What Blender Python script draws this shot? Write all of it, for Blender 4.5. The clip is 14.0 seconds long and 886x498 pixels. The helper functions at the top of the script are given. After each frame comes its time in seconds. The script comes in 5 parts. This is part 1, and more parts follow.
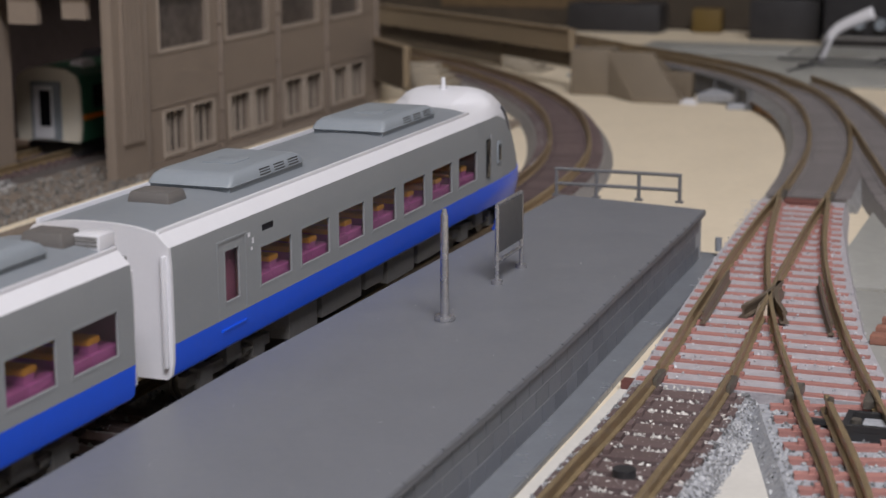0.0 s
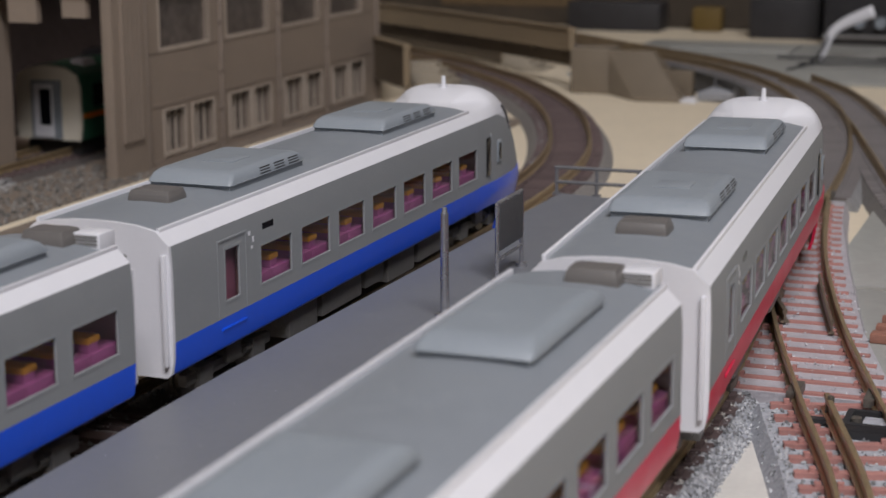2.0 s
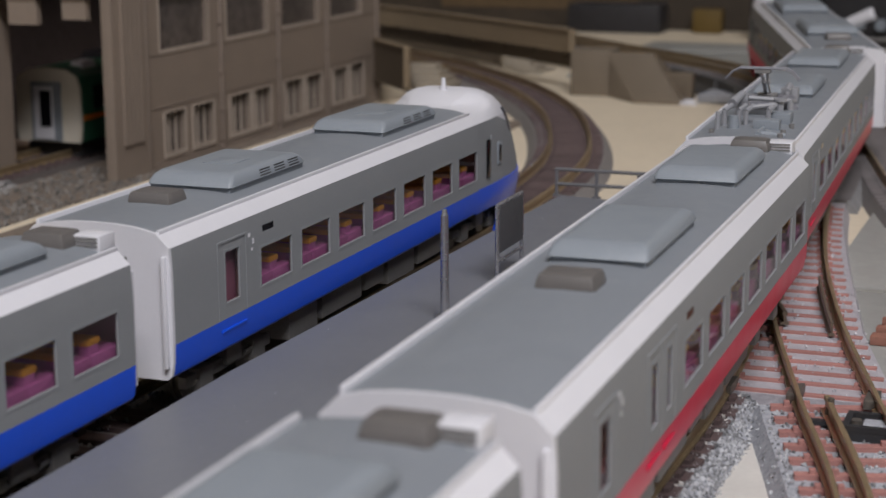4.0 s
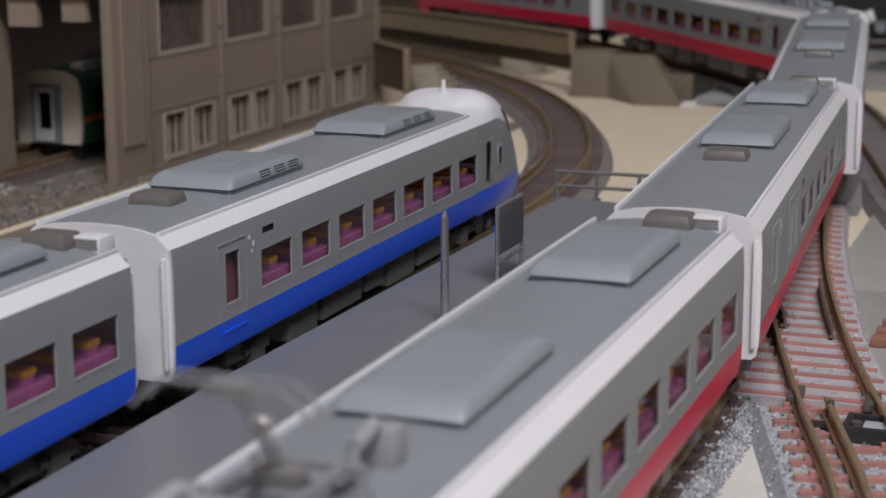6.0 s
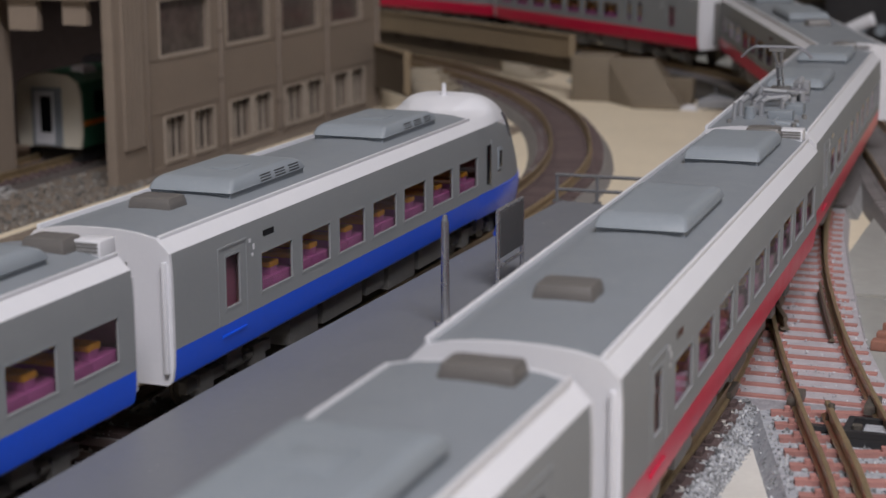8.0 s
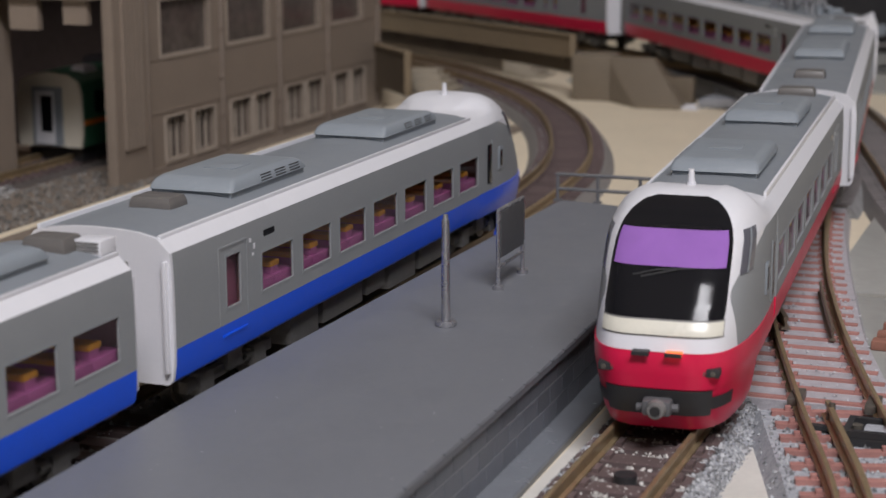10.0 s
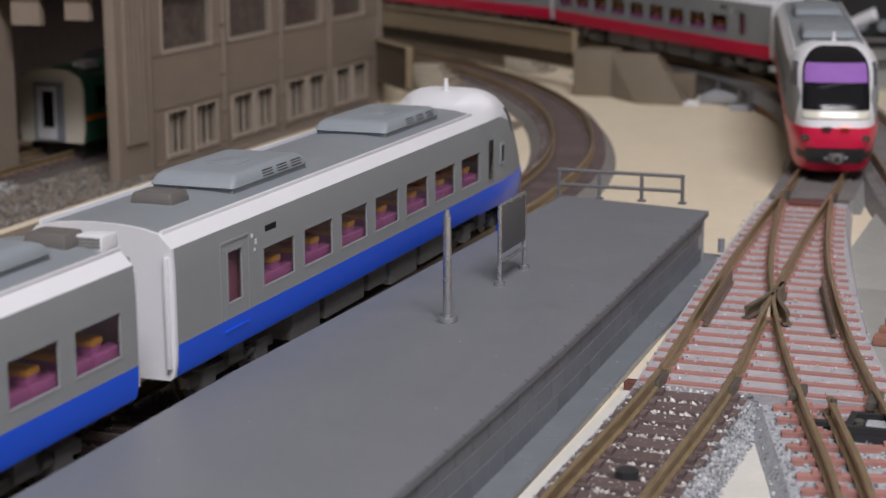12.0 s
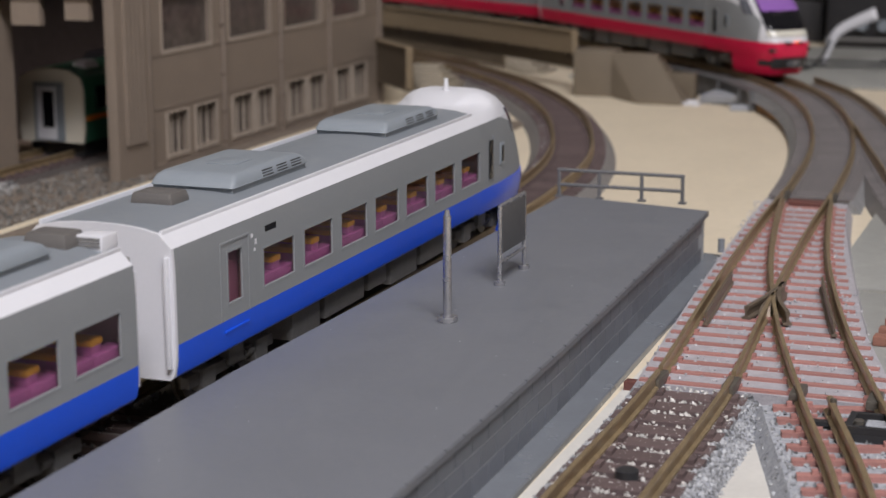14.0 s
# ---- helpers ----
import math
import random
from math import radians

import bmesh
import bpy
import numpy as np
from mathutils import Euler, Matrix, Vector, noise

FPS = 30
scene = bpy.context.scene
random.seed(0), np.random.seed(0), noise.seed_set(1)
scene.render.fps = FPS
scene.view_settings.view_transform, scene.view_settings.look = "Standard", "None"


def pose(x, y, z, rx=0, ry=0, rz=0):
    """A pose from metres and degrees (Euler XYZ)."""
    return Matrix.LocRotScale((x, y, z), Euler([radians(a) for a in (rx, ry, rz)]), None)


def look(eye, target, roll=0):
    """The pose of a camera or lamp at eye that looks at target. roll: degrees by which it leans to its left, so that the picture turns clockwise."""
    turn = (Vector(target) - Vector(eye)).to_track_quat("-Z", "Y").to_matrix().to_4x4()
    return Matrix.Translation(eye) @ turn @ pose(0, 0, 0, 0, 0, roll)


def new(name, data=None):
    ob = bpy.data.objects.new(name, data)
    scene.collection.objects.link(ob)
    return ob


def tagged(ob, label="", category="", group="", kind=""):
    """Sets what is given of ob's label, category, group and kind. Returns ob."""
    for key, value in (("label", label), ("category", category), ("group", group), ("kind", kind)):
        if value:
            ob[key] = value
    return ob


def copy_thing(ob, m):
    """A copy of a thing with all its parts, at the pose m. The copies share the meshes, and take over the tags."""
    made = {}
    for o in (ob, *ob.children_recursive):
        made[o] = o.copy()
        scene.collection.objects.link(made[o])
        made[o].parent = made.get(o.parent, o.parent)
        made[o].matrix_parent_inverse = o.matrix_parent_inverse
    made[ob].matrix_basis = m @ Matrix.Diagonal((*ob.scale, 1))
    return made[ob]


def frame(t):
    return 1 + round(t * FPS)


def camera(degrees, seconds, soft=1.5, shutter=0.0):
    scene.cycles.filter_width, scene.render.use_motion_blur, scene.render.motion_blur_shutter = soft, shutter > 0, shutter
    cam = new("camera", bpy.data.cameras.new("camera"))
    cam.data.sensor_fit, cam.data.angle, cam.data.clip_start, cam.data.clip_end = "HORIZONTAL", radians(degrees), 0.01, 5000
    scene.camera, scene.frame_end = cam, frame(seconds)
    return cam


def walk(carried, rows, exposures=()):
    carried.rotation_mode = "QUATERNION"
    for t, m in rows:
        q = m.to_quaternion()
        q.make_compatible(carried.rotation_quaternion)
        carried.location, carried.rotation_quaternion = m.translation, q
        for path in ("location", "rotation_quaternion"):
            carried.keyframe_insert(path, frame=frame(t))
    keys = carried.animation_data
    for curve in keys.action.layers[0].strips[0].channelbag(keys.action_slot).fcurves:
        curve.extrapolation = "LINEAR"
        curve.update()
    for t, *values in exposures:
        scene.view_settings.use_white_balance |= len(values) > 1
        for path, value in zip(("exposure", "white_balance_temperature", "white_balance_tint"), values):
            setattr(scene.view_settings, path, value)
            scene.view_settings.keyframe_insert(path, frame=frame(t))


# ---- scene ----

MM = 0.001


def mp(x, y, z, rx=0, ry=0, rz=0):
    """A pose from millimetres and degrees."""
    return pose(x * MM, y * MM, z * MM, rx, ry, rz)


# ---- camera ----
EYE = Vector((107.68, -173.95, 63.74))
cam = camera(27.96, 14.0, soft=1.5)
cam.data.dof.use_dof = True
cam.data.dof.focus_distance = 0.242
cam.data.dof.aperture_fstop = 54.0


def aim(dx, dy):
    """The camera's pose when its picture lies dx to the right and dy lower, in thousandths of a radian."""
    yaw, pitch = radians(-20.499) - dx * MM, radians(-12.151) + dy * MM
    way = Vector((math.sin(yaw) * math.cos(pitch), math.cos(yaw) * math.cos(pitch), math.sin(pitch)))
    return look(EYE * MM, EYE * MM + way, -0.2275)


walk(cam, [(0.0, aim(0, 0)), (1.0, aim(0, -0.9)), (2.0, aim(0.1, -0.8)), (3.0, aim(0.2, -0.3)), (4.2, aim(0.1, 0.4)),
           (5.5, aim(0.1, 1.0)), (6.5, aim(0.2, 1.8)), (7.5, aim(0.3, 2.8)), (8.2, aim(0.4, 3.4)), (9.3, aim(0.6, 3.2)),
           (10.5, aim(0.8, 2.6)), (11.0, aim(1.0, 1.7)), (11.5, aim(1.3, 1.1)), (12.0, aim(1.6, 0.6)), (14.0, aim(1.6, 0.6))],
     exposures=[(0.0, 0.0), (0.7, 0.06), (1.2, 0.04), (1.8, -0.08), (3.0, -0.18), (5.5, -0.17), (8.0, -0.17), (10.5, -0.11), (12.0, 0.02), (14.0, 0.09)])

# ---- world and lights ----
world = bpy.data.worlds.new("room_air")
scene.world = world
world.use_nodes = True
world.node_tree.nodes["Background"].inputs[0].default_value = (0.80, 0.86, 1.0, 1)
world.node_tree.nodes["Background"].inputs[1].default_value = 0.16


def ceiling_lamp(x, y, z, sx, sy, watts):
    data = bpy.data.lights.new("ceiling_light_glow", "AREA")
    data.shape, data.size, data.size_y, data.energy, data.color = "RECTANGLE", sx, sy, watts, (0.97, 0.95, 1.0)
    ob = new("ceiling_light_glow", data)
    ob.matrix_world = pose(x, y, z)
    return ob


LAMP_AT = (0.46, -0.60, 1.0)
ceiling_lamp(*LAMP_AT, 0.62, 0.36, 23.8)


# ---- materials ----
def mat(name, col, rough=0.5, metal=0.0, var=0.0, scale=600.0, bump=0.0, bscale=2500.0, col2=None, spec=None, coat=0.0, island=0.0):
    """A surface with two scales of colour variation and fine relief; scales are per metre."""
    m = bpy.data.materials.new(name)
    m.use_nodes = True
    nt = m.node_tree
    b = nt.nodes["Principled BSDF"]
    b.inputs["Roughness"].default_value, b.inputs["Metallic"].default_value = rough, metal
    b.inputs["Base Color"].default_value = (*col, 1)
    b.inputs["Coat Weight"].default_value = coat
    if spec is not None:
        b.inputs["Specular IOR Level"].default_value = spec
    tc = nt.nodes.new("ShaderNodeTexCoord")
    if var or col2:
        n1, n2 = nt.nodes.new("ShaderNodeTexNoise"), nt.nodes.new("ShaderNodeTexNoise")
        for n, s in ((n1, scale), (n2, scale * 7)):
            n.inputs["Scale"].default_value, n.inputs["Detail"].default_value = s, 4
            nt.links.new(tc.outputs["Object"], n.inputs["Vector"])
        add = nt.nodes.new("ShaderNodeMath")
        add.operation = "MULTIPLY_ADD"
        add.inputs[1].default_value = 0.5
        half = nt.nodes.new("ShaderNodeMath")
        half.operation = "MULTIPLY"
        half.inputs[1].default_value = 0.5
        nt.links.new(n2.outputs["Fac"], half.inputs[0])
        nt.links.new(n1.outputs["Fac"], add.inputs[0])
        nt.links.new(half.outputs[0], add.inputs[2])
        src = add.outputs[0]
        if island:
            oi = nt.nodes.new("ShaderNodeObjectInfo")
            gi = nt.nodes.new("ShaderNodeNewGeometry")
            mix = nt.nodes.new("ShaderNodeMath")
            mix.operation = "ADD"
            nt.links.new(oi.outputs["Random"], mix.inputs[0])
            nt.links.new(gi.outputs["Random Per Island"], mix.inputs[1])
            fr = nt.nodes.new("ShaderNodeMath")
            fr.operation = "FRACT"
            nt.links.new(mix.outputs[0], fr.inputs[0])
            m3 = nt.nodes.new("ShaderNodeMath")
            m3.operation = "MULTIPLY_ADD"
            m3.inputs[1].default_value = island
            nt.links.new(fr.outputs[0], m3.inputs[0])
            nt.links.new(src, m3.inputs[2])
            m4 = nt.nodes.new("ShaderNodeMath")
            m4.operation = "SUBTRACT"
            m4.inputs[1].default_value = island / 2
            nt.links.new(m3.outputs[0], m4.inputs[0])
            src = m4.outputs[0]
        ramp = nt.nodes.new("ShaderNodeValToRGB")
        ramp.color_ramp.elements[0].position, ramp.color_ramp.elements[1].position = 0.32, 0.68
        lo = col2 or tuple(c * (1 - var) for c in col)
        hi = col if col2 else tuple(min(1, c * (1 + var)) for c in col)
        ramp.color_ramp.elements[0].color, ramp.color_ramp.elements[1].color = (*lo, 1), (*hi, 1)
        nt.links.new(src, ramp.inputs[0])
        nt.links.new(ramp.outputs[0], b.inputs["Base Color"])
        rr = nt.nodes.new("ShaderNodeMapRange")
        rr.inputs["To Min"].default_value, rr.inputs["To Max"].default_value = max(0.02, rough - 0.08), min(1, rough + 0.08)
        nt.links.new(n1.outputs["Fac"], rr.inputs["Value"])
        nt.links.new(rr.outputs["Result"], b.inputs["Roughness"])
    if bump:
        n3 = nt.nodes.new("ShaderNodeTexNoise")
        n3.inputs["Scale"].default_value, n3.inputs["Detail"].default_value = bscale, 5
        nt.links.new(tc.outputs["Object"], n3.inputs["Vector"])
        bp = nt.nodes.new("ShaderNodeBump")
        bp.inputs["Strength"].default_value, bp.inputs["Distance"].default_value = bump, 0.0002
        nt.links.new(n3.outputs["Fac"], bp.inputs["Height"])
        nt.links.new(bp.outputs["Normal"], b.inputs["Normal"])
    return m


def glass(name, col, rough=0.03):
    """Thin tinted clear plastic."""
    m = bpy.data.materials.new(name)
    m.use_nodes = True
    nt = m.node_tree
    nt.nodes.clear()
    out, mix = nt.nodes.new("ShaderNodeOutputMaterial"), nt.nodes.new("ShaderNodeMixShader")
    tr, gl, lw = nt.nodes.new("ShaderNodeBsdfTransparent"), nt.nodes.new("ShaderNodeBsdfGlossy"), nt.nodes.new("ShaderNodeLayerWeight")
    tr.inputs[0].default_value = (*col, 1)
    gl.inputs["Roughness"].default_value = rough
    pw, sc = nt.nodes.new("ShaderNodeMath"), nt.nodes.new("ShaderNodeMath")
    pw.operation, sc.operation = "POWER", "MULTIPLY_ADD"
    pw.inputs[1].default_value, sc.inputs[1].default_value, sc.inputs[2].default_value = 5.0, 0.6, 0.03
    nt.links.new(lw.outputs["Facing"], pw.inputs[0])
    nt.links.new(pw.outputs[0], sc.inputs[0])
    nt.links.new(sc.outputs[0], mix.inputs[0])
    nt.links.new(tr.outputs[0], mix.inputs[1])
    nt.links.new(gl.outputs[0], mix.inputs[2])
    nt.links.new(mix.outputs[0], out.inputs[0])
    return m


M_BOARD = mat("plywood_board", (0.64, 0.555, 0.42), 0.6, var=0.06, scale=60, bump=0.15, bscale=900)
M_GREY = mat("grey_body_paint", (0.228, 0.238, 0.246), 0.6, var=0.03, scale=250, bump=0.02, bscale=4000, spec=0.25)
M_ROOF = mat("grey_roof_paint", (0.195, 0.213, 0.234), 0.45, var=0.04, scale=250, bump=0.03, bscale=5000)
M_UNIT = mat("grey_unit_plastic", (0.215, 0.240, 0.265), 0.42, var=0.04, scale=300, bump=0.03, bscale=5000)
M_VENT = mat("taupe_vent_plastic", (0.118, 0.11, 0.104), 0.42, var=0.05, scale=400)
M_WHITE = mat("white_paint", (0.63, 0.63, 0.66), 0.33, var=0.02, scale=300)
M_BLUE = mat("blue_paint", (0.006, 0.08, 0.66), 0.34, var=0.04, scale=200, spec=0.4)
M_RED = mat("red_paint", (0.57, 0.008, 0.055), 0.32, var=0.04, scale=200, spec=0.45)
M_BLACK = mat("black_plastic", (0.025, 0.025, 0.027), 0.5, var=0.1, scale=400, bump=0.1)
M_UNDER = mat("dark_grey_underframe", (0.17, 0.165, 0.16), 0.5, var=0.15, scale=500, bump=0.1)
M_SCREEN = mat("black_windscreen", (0.008, 0.008, 0.01), 0.12, spec=0.25)
M_GLASS = glass("tinted_window", (0.84, 0.77, 0.77))
M_SEAT = mat("purple_seat_plastic", (0.55, 0.23, 0.55), 0.5, var=0.06, scale=500)
M_YELLOW = mat("yellow_headrest", (0.90, 0.58, 0.07), 0.5, var=0.05)
M_CABIN = mat("brown_interior_plastic", (0.52, 0.29, 0.28), 0.6, var=0.05)
M_PURPLE = mat("purple_cab_interior", (0.27, 0.12, 0.42), 0.15, var=0.07, scale=60, coat=0.6)
M_SILVER = mat("silver_metal", (0.55, 0.55, 0.57), 0.3, 0.9, var=0.1, scale=500)
M_PANTO = mat("grey_pantograph_plastic", (0.20, 0.20, 0.22), 0.4, var=0.05)
M_PANTO2 = mat("beige_insulator_plastic", (0.25, 0.255, 0.27), 0.45, var=0.05)
M_PLAT = mat("grey_platform_plastic", (0.150, 0.156, 0.172), 0.42, var=0.05, scale=120, bump=0.12, bscale=5000)
M_PLATW = mat("grey_platform_wall_plastic", (0.215, 0.228, 0.25), 0.3, var=0.08, scale=300, bump=0.1, bscale=4000)
M_RAIL = mat("brass_brown_rail", (0.39, 0.295, 0.175), 0.36, 0.65, var=0.2, scale=300, bump=0.1)
M_TIE = mat("dark_brown_sleeper", (0.105, 0.074, 0.072), 0.65, var=0.2, scale=500, bump=0.2, island=0.4)
M_TIE_RED = mat("reddish_brown_sleeper", (0.35, 0.17, 0.148), 0.6, var=0.15, scale=500, bump=0.2, island=0.3)
M_TIE_GREY = mat("grey_brown_sleeper", (0.165, 0.15, 0.148), 0.6, var=0.15, scale=500, bump=0.2, island=0.3)
M_BALLAST = mat("grey_ballast", (0.29, 0.295, 0.305), 0.6, var=0.45, scale=250, bump=0.4, bscale=2500, island=0.5)
M_BED = mat("grey_roadbed", (0.315, 0.325, 0.35), 0.8, var=0.35, scale=1200, bump=0.9, bscale=1500)
M_BROWN = mat("brown_building_plastic", (0.225, 0.18, 0.142), 0.6, var=0.06, scale=150, bump=0.08, bscale=2500)
M_BROWN2 = mat("brown_trim_plastic", (0.205, 0.165, 0.133), 0.6, var=0.06, scale=150, bump=0.08)
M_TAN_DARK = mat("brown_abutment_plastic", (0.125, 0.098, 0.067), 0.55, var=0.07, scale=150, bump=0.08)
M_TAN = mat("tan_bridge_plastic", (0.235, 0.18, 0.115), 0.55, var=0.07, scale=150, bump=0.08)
M_CREAM = mat("cream_carriage_paint", (0.64, 0.595, 0.50), 0.45, var=0.04)
M_GREEN = mat("green_carriage_paint", (0.03, 0.13, 0.075), 0.4, var=0.05)
M_ORANGE = mat("orange_stripe", (0.62, 0.17, 0.02), 0.4, var=0.05)
M_WHITEBOARD = mat("white_styrene_board", (0.29, 0.29, 0.27), 0.6, var=0.08, scale=80, bump=0.1)
M_SHEET = mat("off_white_card", (0.54, 0.52, 0.48), 0.7, var=0.06, scale=150, bump=0.2, bscale=2500)
M_CEIL = mat("white_ceiling_paint", (0.85, 0.85, 0.84), 0.8, var=0.03, scale=5)
M_WALL = mat("pale_wall_paint", (0.84, 0.835, 0.82), 0.8, var=0.04, scale=5)
M_TAIL = bpy.data.materials.new("lit_tail_lamp")
M_TAIL.use_nodes = True
M_TAIL.node_tree.nodes["Principled BSDF"].inputs["Base Color"].default_value = (0.9, 0.12, 0.02, 1)
M_TAIL.node_tree.nodes["Principled BSDF"].inputs["Emission Color"].default_value = (1.0, 0.16, 0.03, 1)
M_TAIL.node_tree.nodes["Principled BSDF"].inputs["Emission Strength"].default_value = 1.2


# ---- mesh helpers ----
def box(bm, x0, x1, y0, y1, z0, z1, bev=0.0):
    v = [bm.verts.new(p) for p in ((x0, y0, z0), (x1, y0, z0), (x1, y1, z0), (x0, y1, z0), (x0, y0, z1), (x1, y0, z1), (x1, y1, z1), (x0, y1, z1))]
    fs = [bm.faces.new([v[i] for i in f]) for f in ((3, 2, 1, 0), (4, 5, 6, 7), (0, 1, 5, 4), (1, 2, 6, 5), (2, 3, 7, 6), (3, 0, 4, 7))]
    if bev:
        es = {e for f in fs for e in f.edges}
        bmesh.ops.bevel(bm, geom=list(es), offset=bev, segments=2, affect="EDGES", profile=0.6)
    return bm


def boxm(*a):
    return box(bmesh.new(), *a)


def frustum(bm, x0, x1, y0, y1, z0, z1, ins, bev=0.3, insy=None):
    insy = ins if insy is None else insy
    v = [bm.verts.new(p) for p in ((x0, y0, z0), (x1, y0, z0), (x1, y1, z0), (x0, y1, z0), (x0 + ins, y0 + insy, z1), (x1 - ins, y0 + insy, z1), (x1 - ins, y1 - insy, z1), (x0 + ins, y1 - insy, z1))]
    fs = [bm.faces.new([v[i] for i in f]) for f in ((3, 2, 1, 0), (4, 5, 6, 7), (0, 1, 5, 4), (1, 2, 6, 5), (2, 3, 7, 6), (3, 0, 4, 7))]
    if bev:
        bmesh.ops.bevel(bm, geom=list({e for f in fs for e in f.edges}), offset=bev, segments=2, affect="EDGES", profile=0.6)
    return bm


def rod(bm, a, b, r, n=10, r2=None):
    """A round bar from a to b."""
    a, b = Vector(a), Vector(b)
    d = (b - a).normalized()
    s = d.orthogonal().normalized()
    t = d.cross(s)
    r2 = r if r2 is None else r2
    ra = [bm.verts.new(a + (s * math.cos(2 * math.pi * i / n) + t * math.sin(2 * math.pi * i / n)) * r) for i in range(n)]
    rb = [bm.verts.new(b + (s * math.cos(2 * math.pi * i / n) + t * math.sin(2 * math.pi * i / n)) * r2) for i in range(n)]
    for i in range(n):
        bm.faces.new((ra[i], ra[(i + 1) % n], rb[(i + 1) % n], rb[i]))
    bm.faces.new(ra[::-1])
    bm.faces.new(rb)
    return bm


def sweep(bm, path, prof, closed=True, caps=True):
    """A profile (across, up) carried along a list of (x, y, z); across is to the right of the way."""
    rings = []
    for i, p in enumerate(path):
        a, b = path[max(0, i - 1)], path[min(len(path) - 1, i + 1)]
        d = Vector((b[0] - a[0], b[1] - a[1], 0)).normalized()
        n = Vector((d.y, -d.x, 0))
        rings.append([bm.verts.new(Vector(p) + n * u + Vector((0, 0, w))) for u, w in prof])
    k = len(prof)
    for r0, r1 in zip(rings, rings[1:]):
        for j in range(k if closed else k - 1):
            bm.faces.new((r0[j], r0[(j + 1) % k], r1[(j + 1) % k], r1[j]))
    if caps and closed:
        bm.faces.new(rings[0][::-1])
        bm.faces.new(rings[-1])
    bmesh.ops.recalc_face_normals(bm, faces=bm.faces)
    return bm


def meshed(name, bm, material, smooth=True):
    for v in bm.verts:
        v.co *= MM
    bm.normal_update()
    me = bpy.data.meshes.new(name)
    bm.to_mesh(me)
    bm.free()
    me.materials.append(material)
    if smooth:
        me.shade_smooth()
        me.set_sharp_from_angle(angle=radians(35))
    return me


def part(name, bm, material, parent, label="", at=None, smooth=True):
    """One mesh object under a thing or a part; bm in millimetres."""
    ob = new(name, bm if isinstance(bm, bpy.types.Mesh) else meshed(name, bm, material, smooth))
    ob.parent = parent
    if at is not None:
        ob.matrix_basis = at
    return tagged(ob, label)


def thing(name, label, category, group="", kind="", at=None):
    ob = tagged(new(name), label, category, group, kind)
    ob.empty_display_size = 0.005
    if at is not None:
        ob.matrix_basis = at
    return ob


def solo(name, bm, material, label="", category="", group="", kind="", at=None, smooth=True):
    ob = tagged(new(name, meshed(name, bm, material, smooth)), label, category, group, kind)
    if at is not None:
        ob.matrix_basis = at
    return ob


# ---- lines of the tracks (x, y, rail top z) ----
def spline(pts, step=2.0):
    """A smooth line through points, resampled at even steps."""
    pts = [Vector(p) for p in pts]
    out = []
    for i in range(len(pts) - 1):
        p0, p1, p2, p3 = pts[max(0, i - 1)], pts[i], pts[i + 1], pts[min(len(pts) - 1, i + 2)]
        n = max(2, int((p2 - p1).length / step))
        d = (p2 - p1).length
        m1 = (p2 - p0) * (d / max(1e-6, (p2 - p0).length)) if i else p2 - p1
        m2 = (p3 - p1) * (d / max(1e-6, (p3 - p1).length))
        for k in range(n):
            u = k / n
            out.append(p1 * (2 * u**3 - 3 * u**2 + 1) + m1 * (u**3 - 2 * u**2 + u) + p2 * (-2 * u**3 + 3 * u**2) + m2 * (u**3 - u**2))
    out.append(pts[-1])
    ln = [0.0]
    for a, b in zip(out, out[1:]):
        ln.append(ln[-1] + (b - a).length)
    xs = np.arange(0, ln[-1], step)
    arr = np.array(out)
    return [Vector((np.interp(s, ln, arr[:, 0]), np.interp(s, ln, arr[:, 1]), np.interp(s, ln, arr[:, 2]))) for s in xs]


def offset(path, u, w=0.0):
    out = []
    for i, p in enumerate(path):
        a, b = path[max(0, i - 1)], path[min(len(path) - 1, i + 1)]
        d = Vector((b.x - a.x, b.y - a.y, 0)).normalized()
        out.append(p + Vector((d.y, -d.x, 0)) * u + Vector((0, 0, w)))
    return out


RED_LINE = spline([(60.6, -1350, 0), (60.6, -600, 0), (60.6, -100, 0), (60.6, 0, 0), (60.5, 40, 0), (57.9, 79, 0), (55.5, 116, 0), (53.6, 154, 0),
                   (52.2, 191, 0), (49.4, 233, 0.5), (43.6, 272, 1.2), (33.6, 309, 2.2), (20.5, 338, 3.0), (3, 364, 3.6), (-20.8, 389, 4.0),
                   (-47.6, 413.5, 4.2), (-72.7, 437, 4.5), (-106, 469, 4.5), (-149.5, 501, 4.5), (-203.6, 531.5, 4.5), (-290, 566, 4.5), (-442, 598, 4.5),
                   (-700, 615, 4.5), (-1250, 620, 4.5)])
BLUE_LINE = spline([(0, -700, 0), (0, -200, 0), (0, 0, 0), (0, 120, 0), (-1, 165, 0), (-5.5, 206, 0), (-15.5, 245, 0), (-31, 286, 0), (-50, 322, 0),
                    (-72, 354, 0), (-98, 384, 0), (-134, 418, 0), (-190, 455, 0), (-300, 500, 0)])
SIDE_LINE = spline([(104, -400, 0), (103, -120, 0), (96, -40, 0), (89.6, 3, 0), (79.2, 41, 0), (69.6, 78, 0), (61.8, 116, 0), (56.5, 150, 0), (53.0, 178, 0)])
FAR_LINE = spline([(116, 60, 0), (92, 130, 0), (76.5, 180, 0.2), (63.4, 234, 0.5), (50.5, 285, 1.3), (36.5, 326, 2.4), (21.5, 352, 3.2)])
BOARD, LOWER = -5.0, -11.0

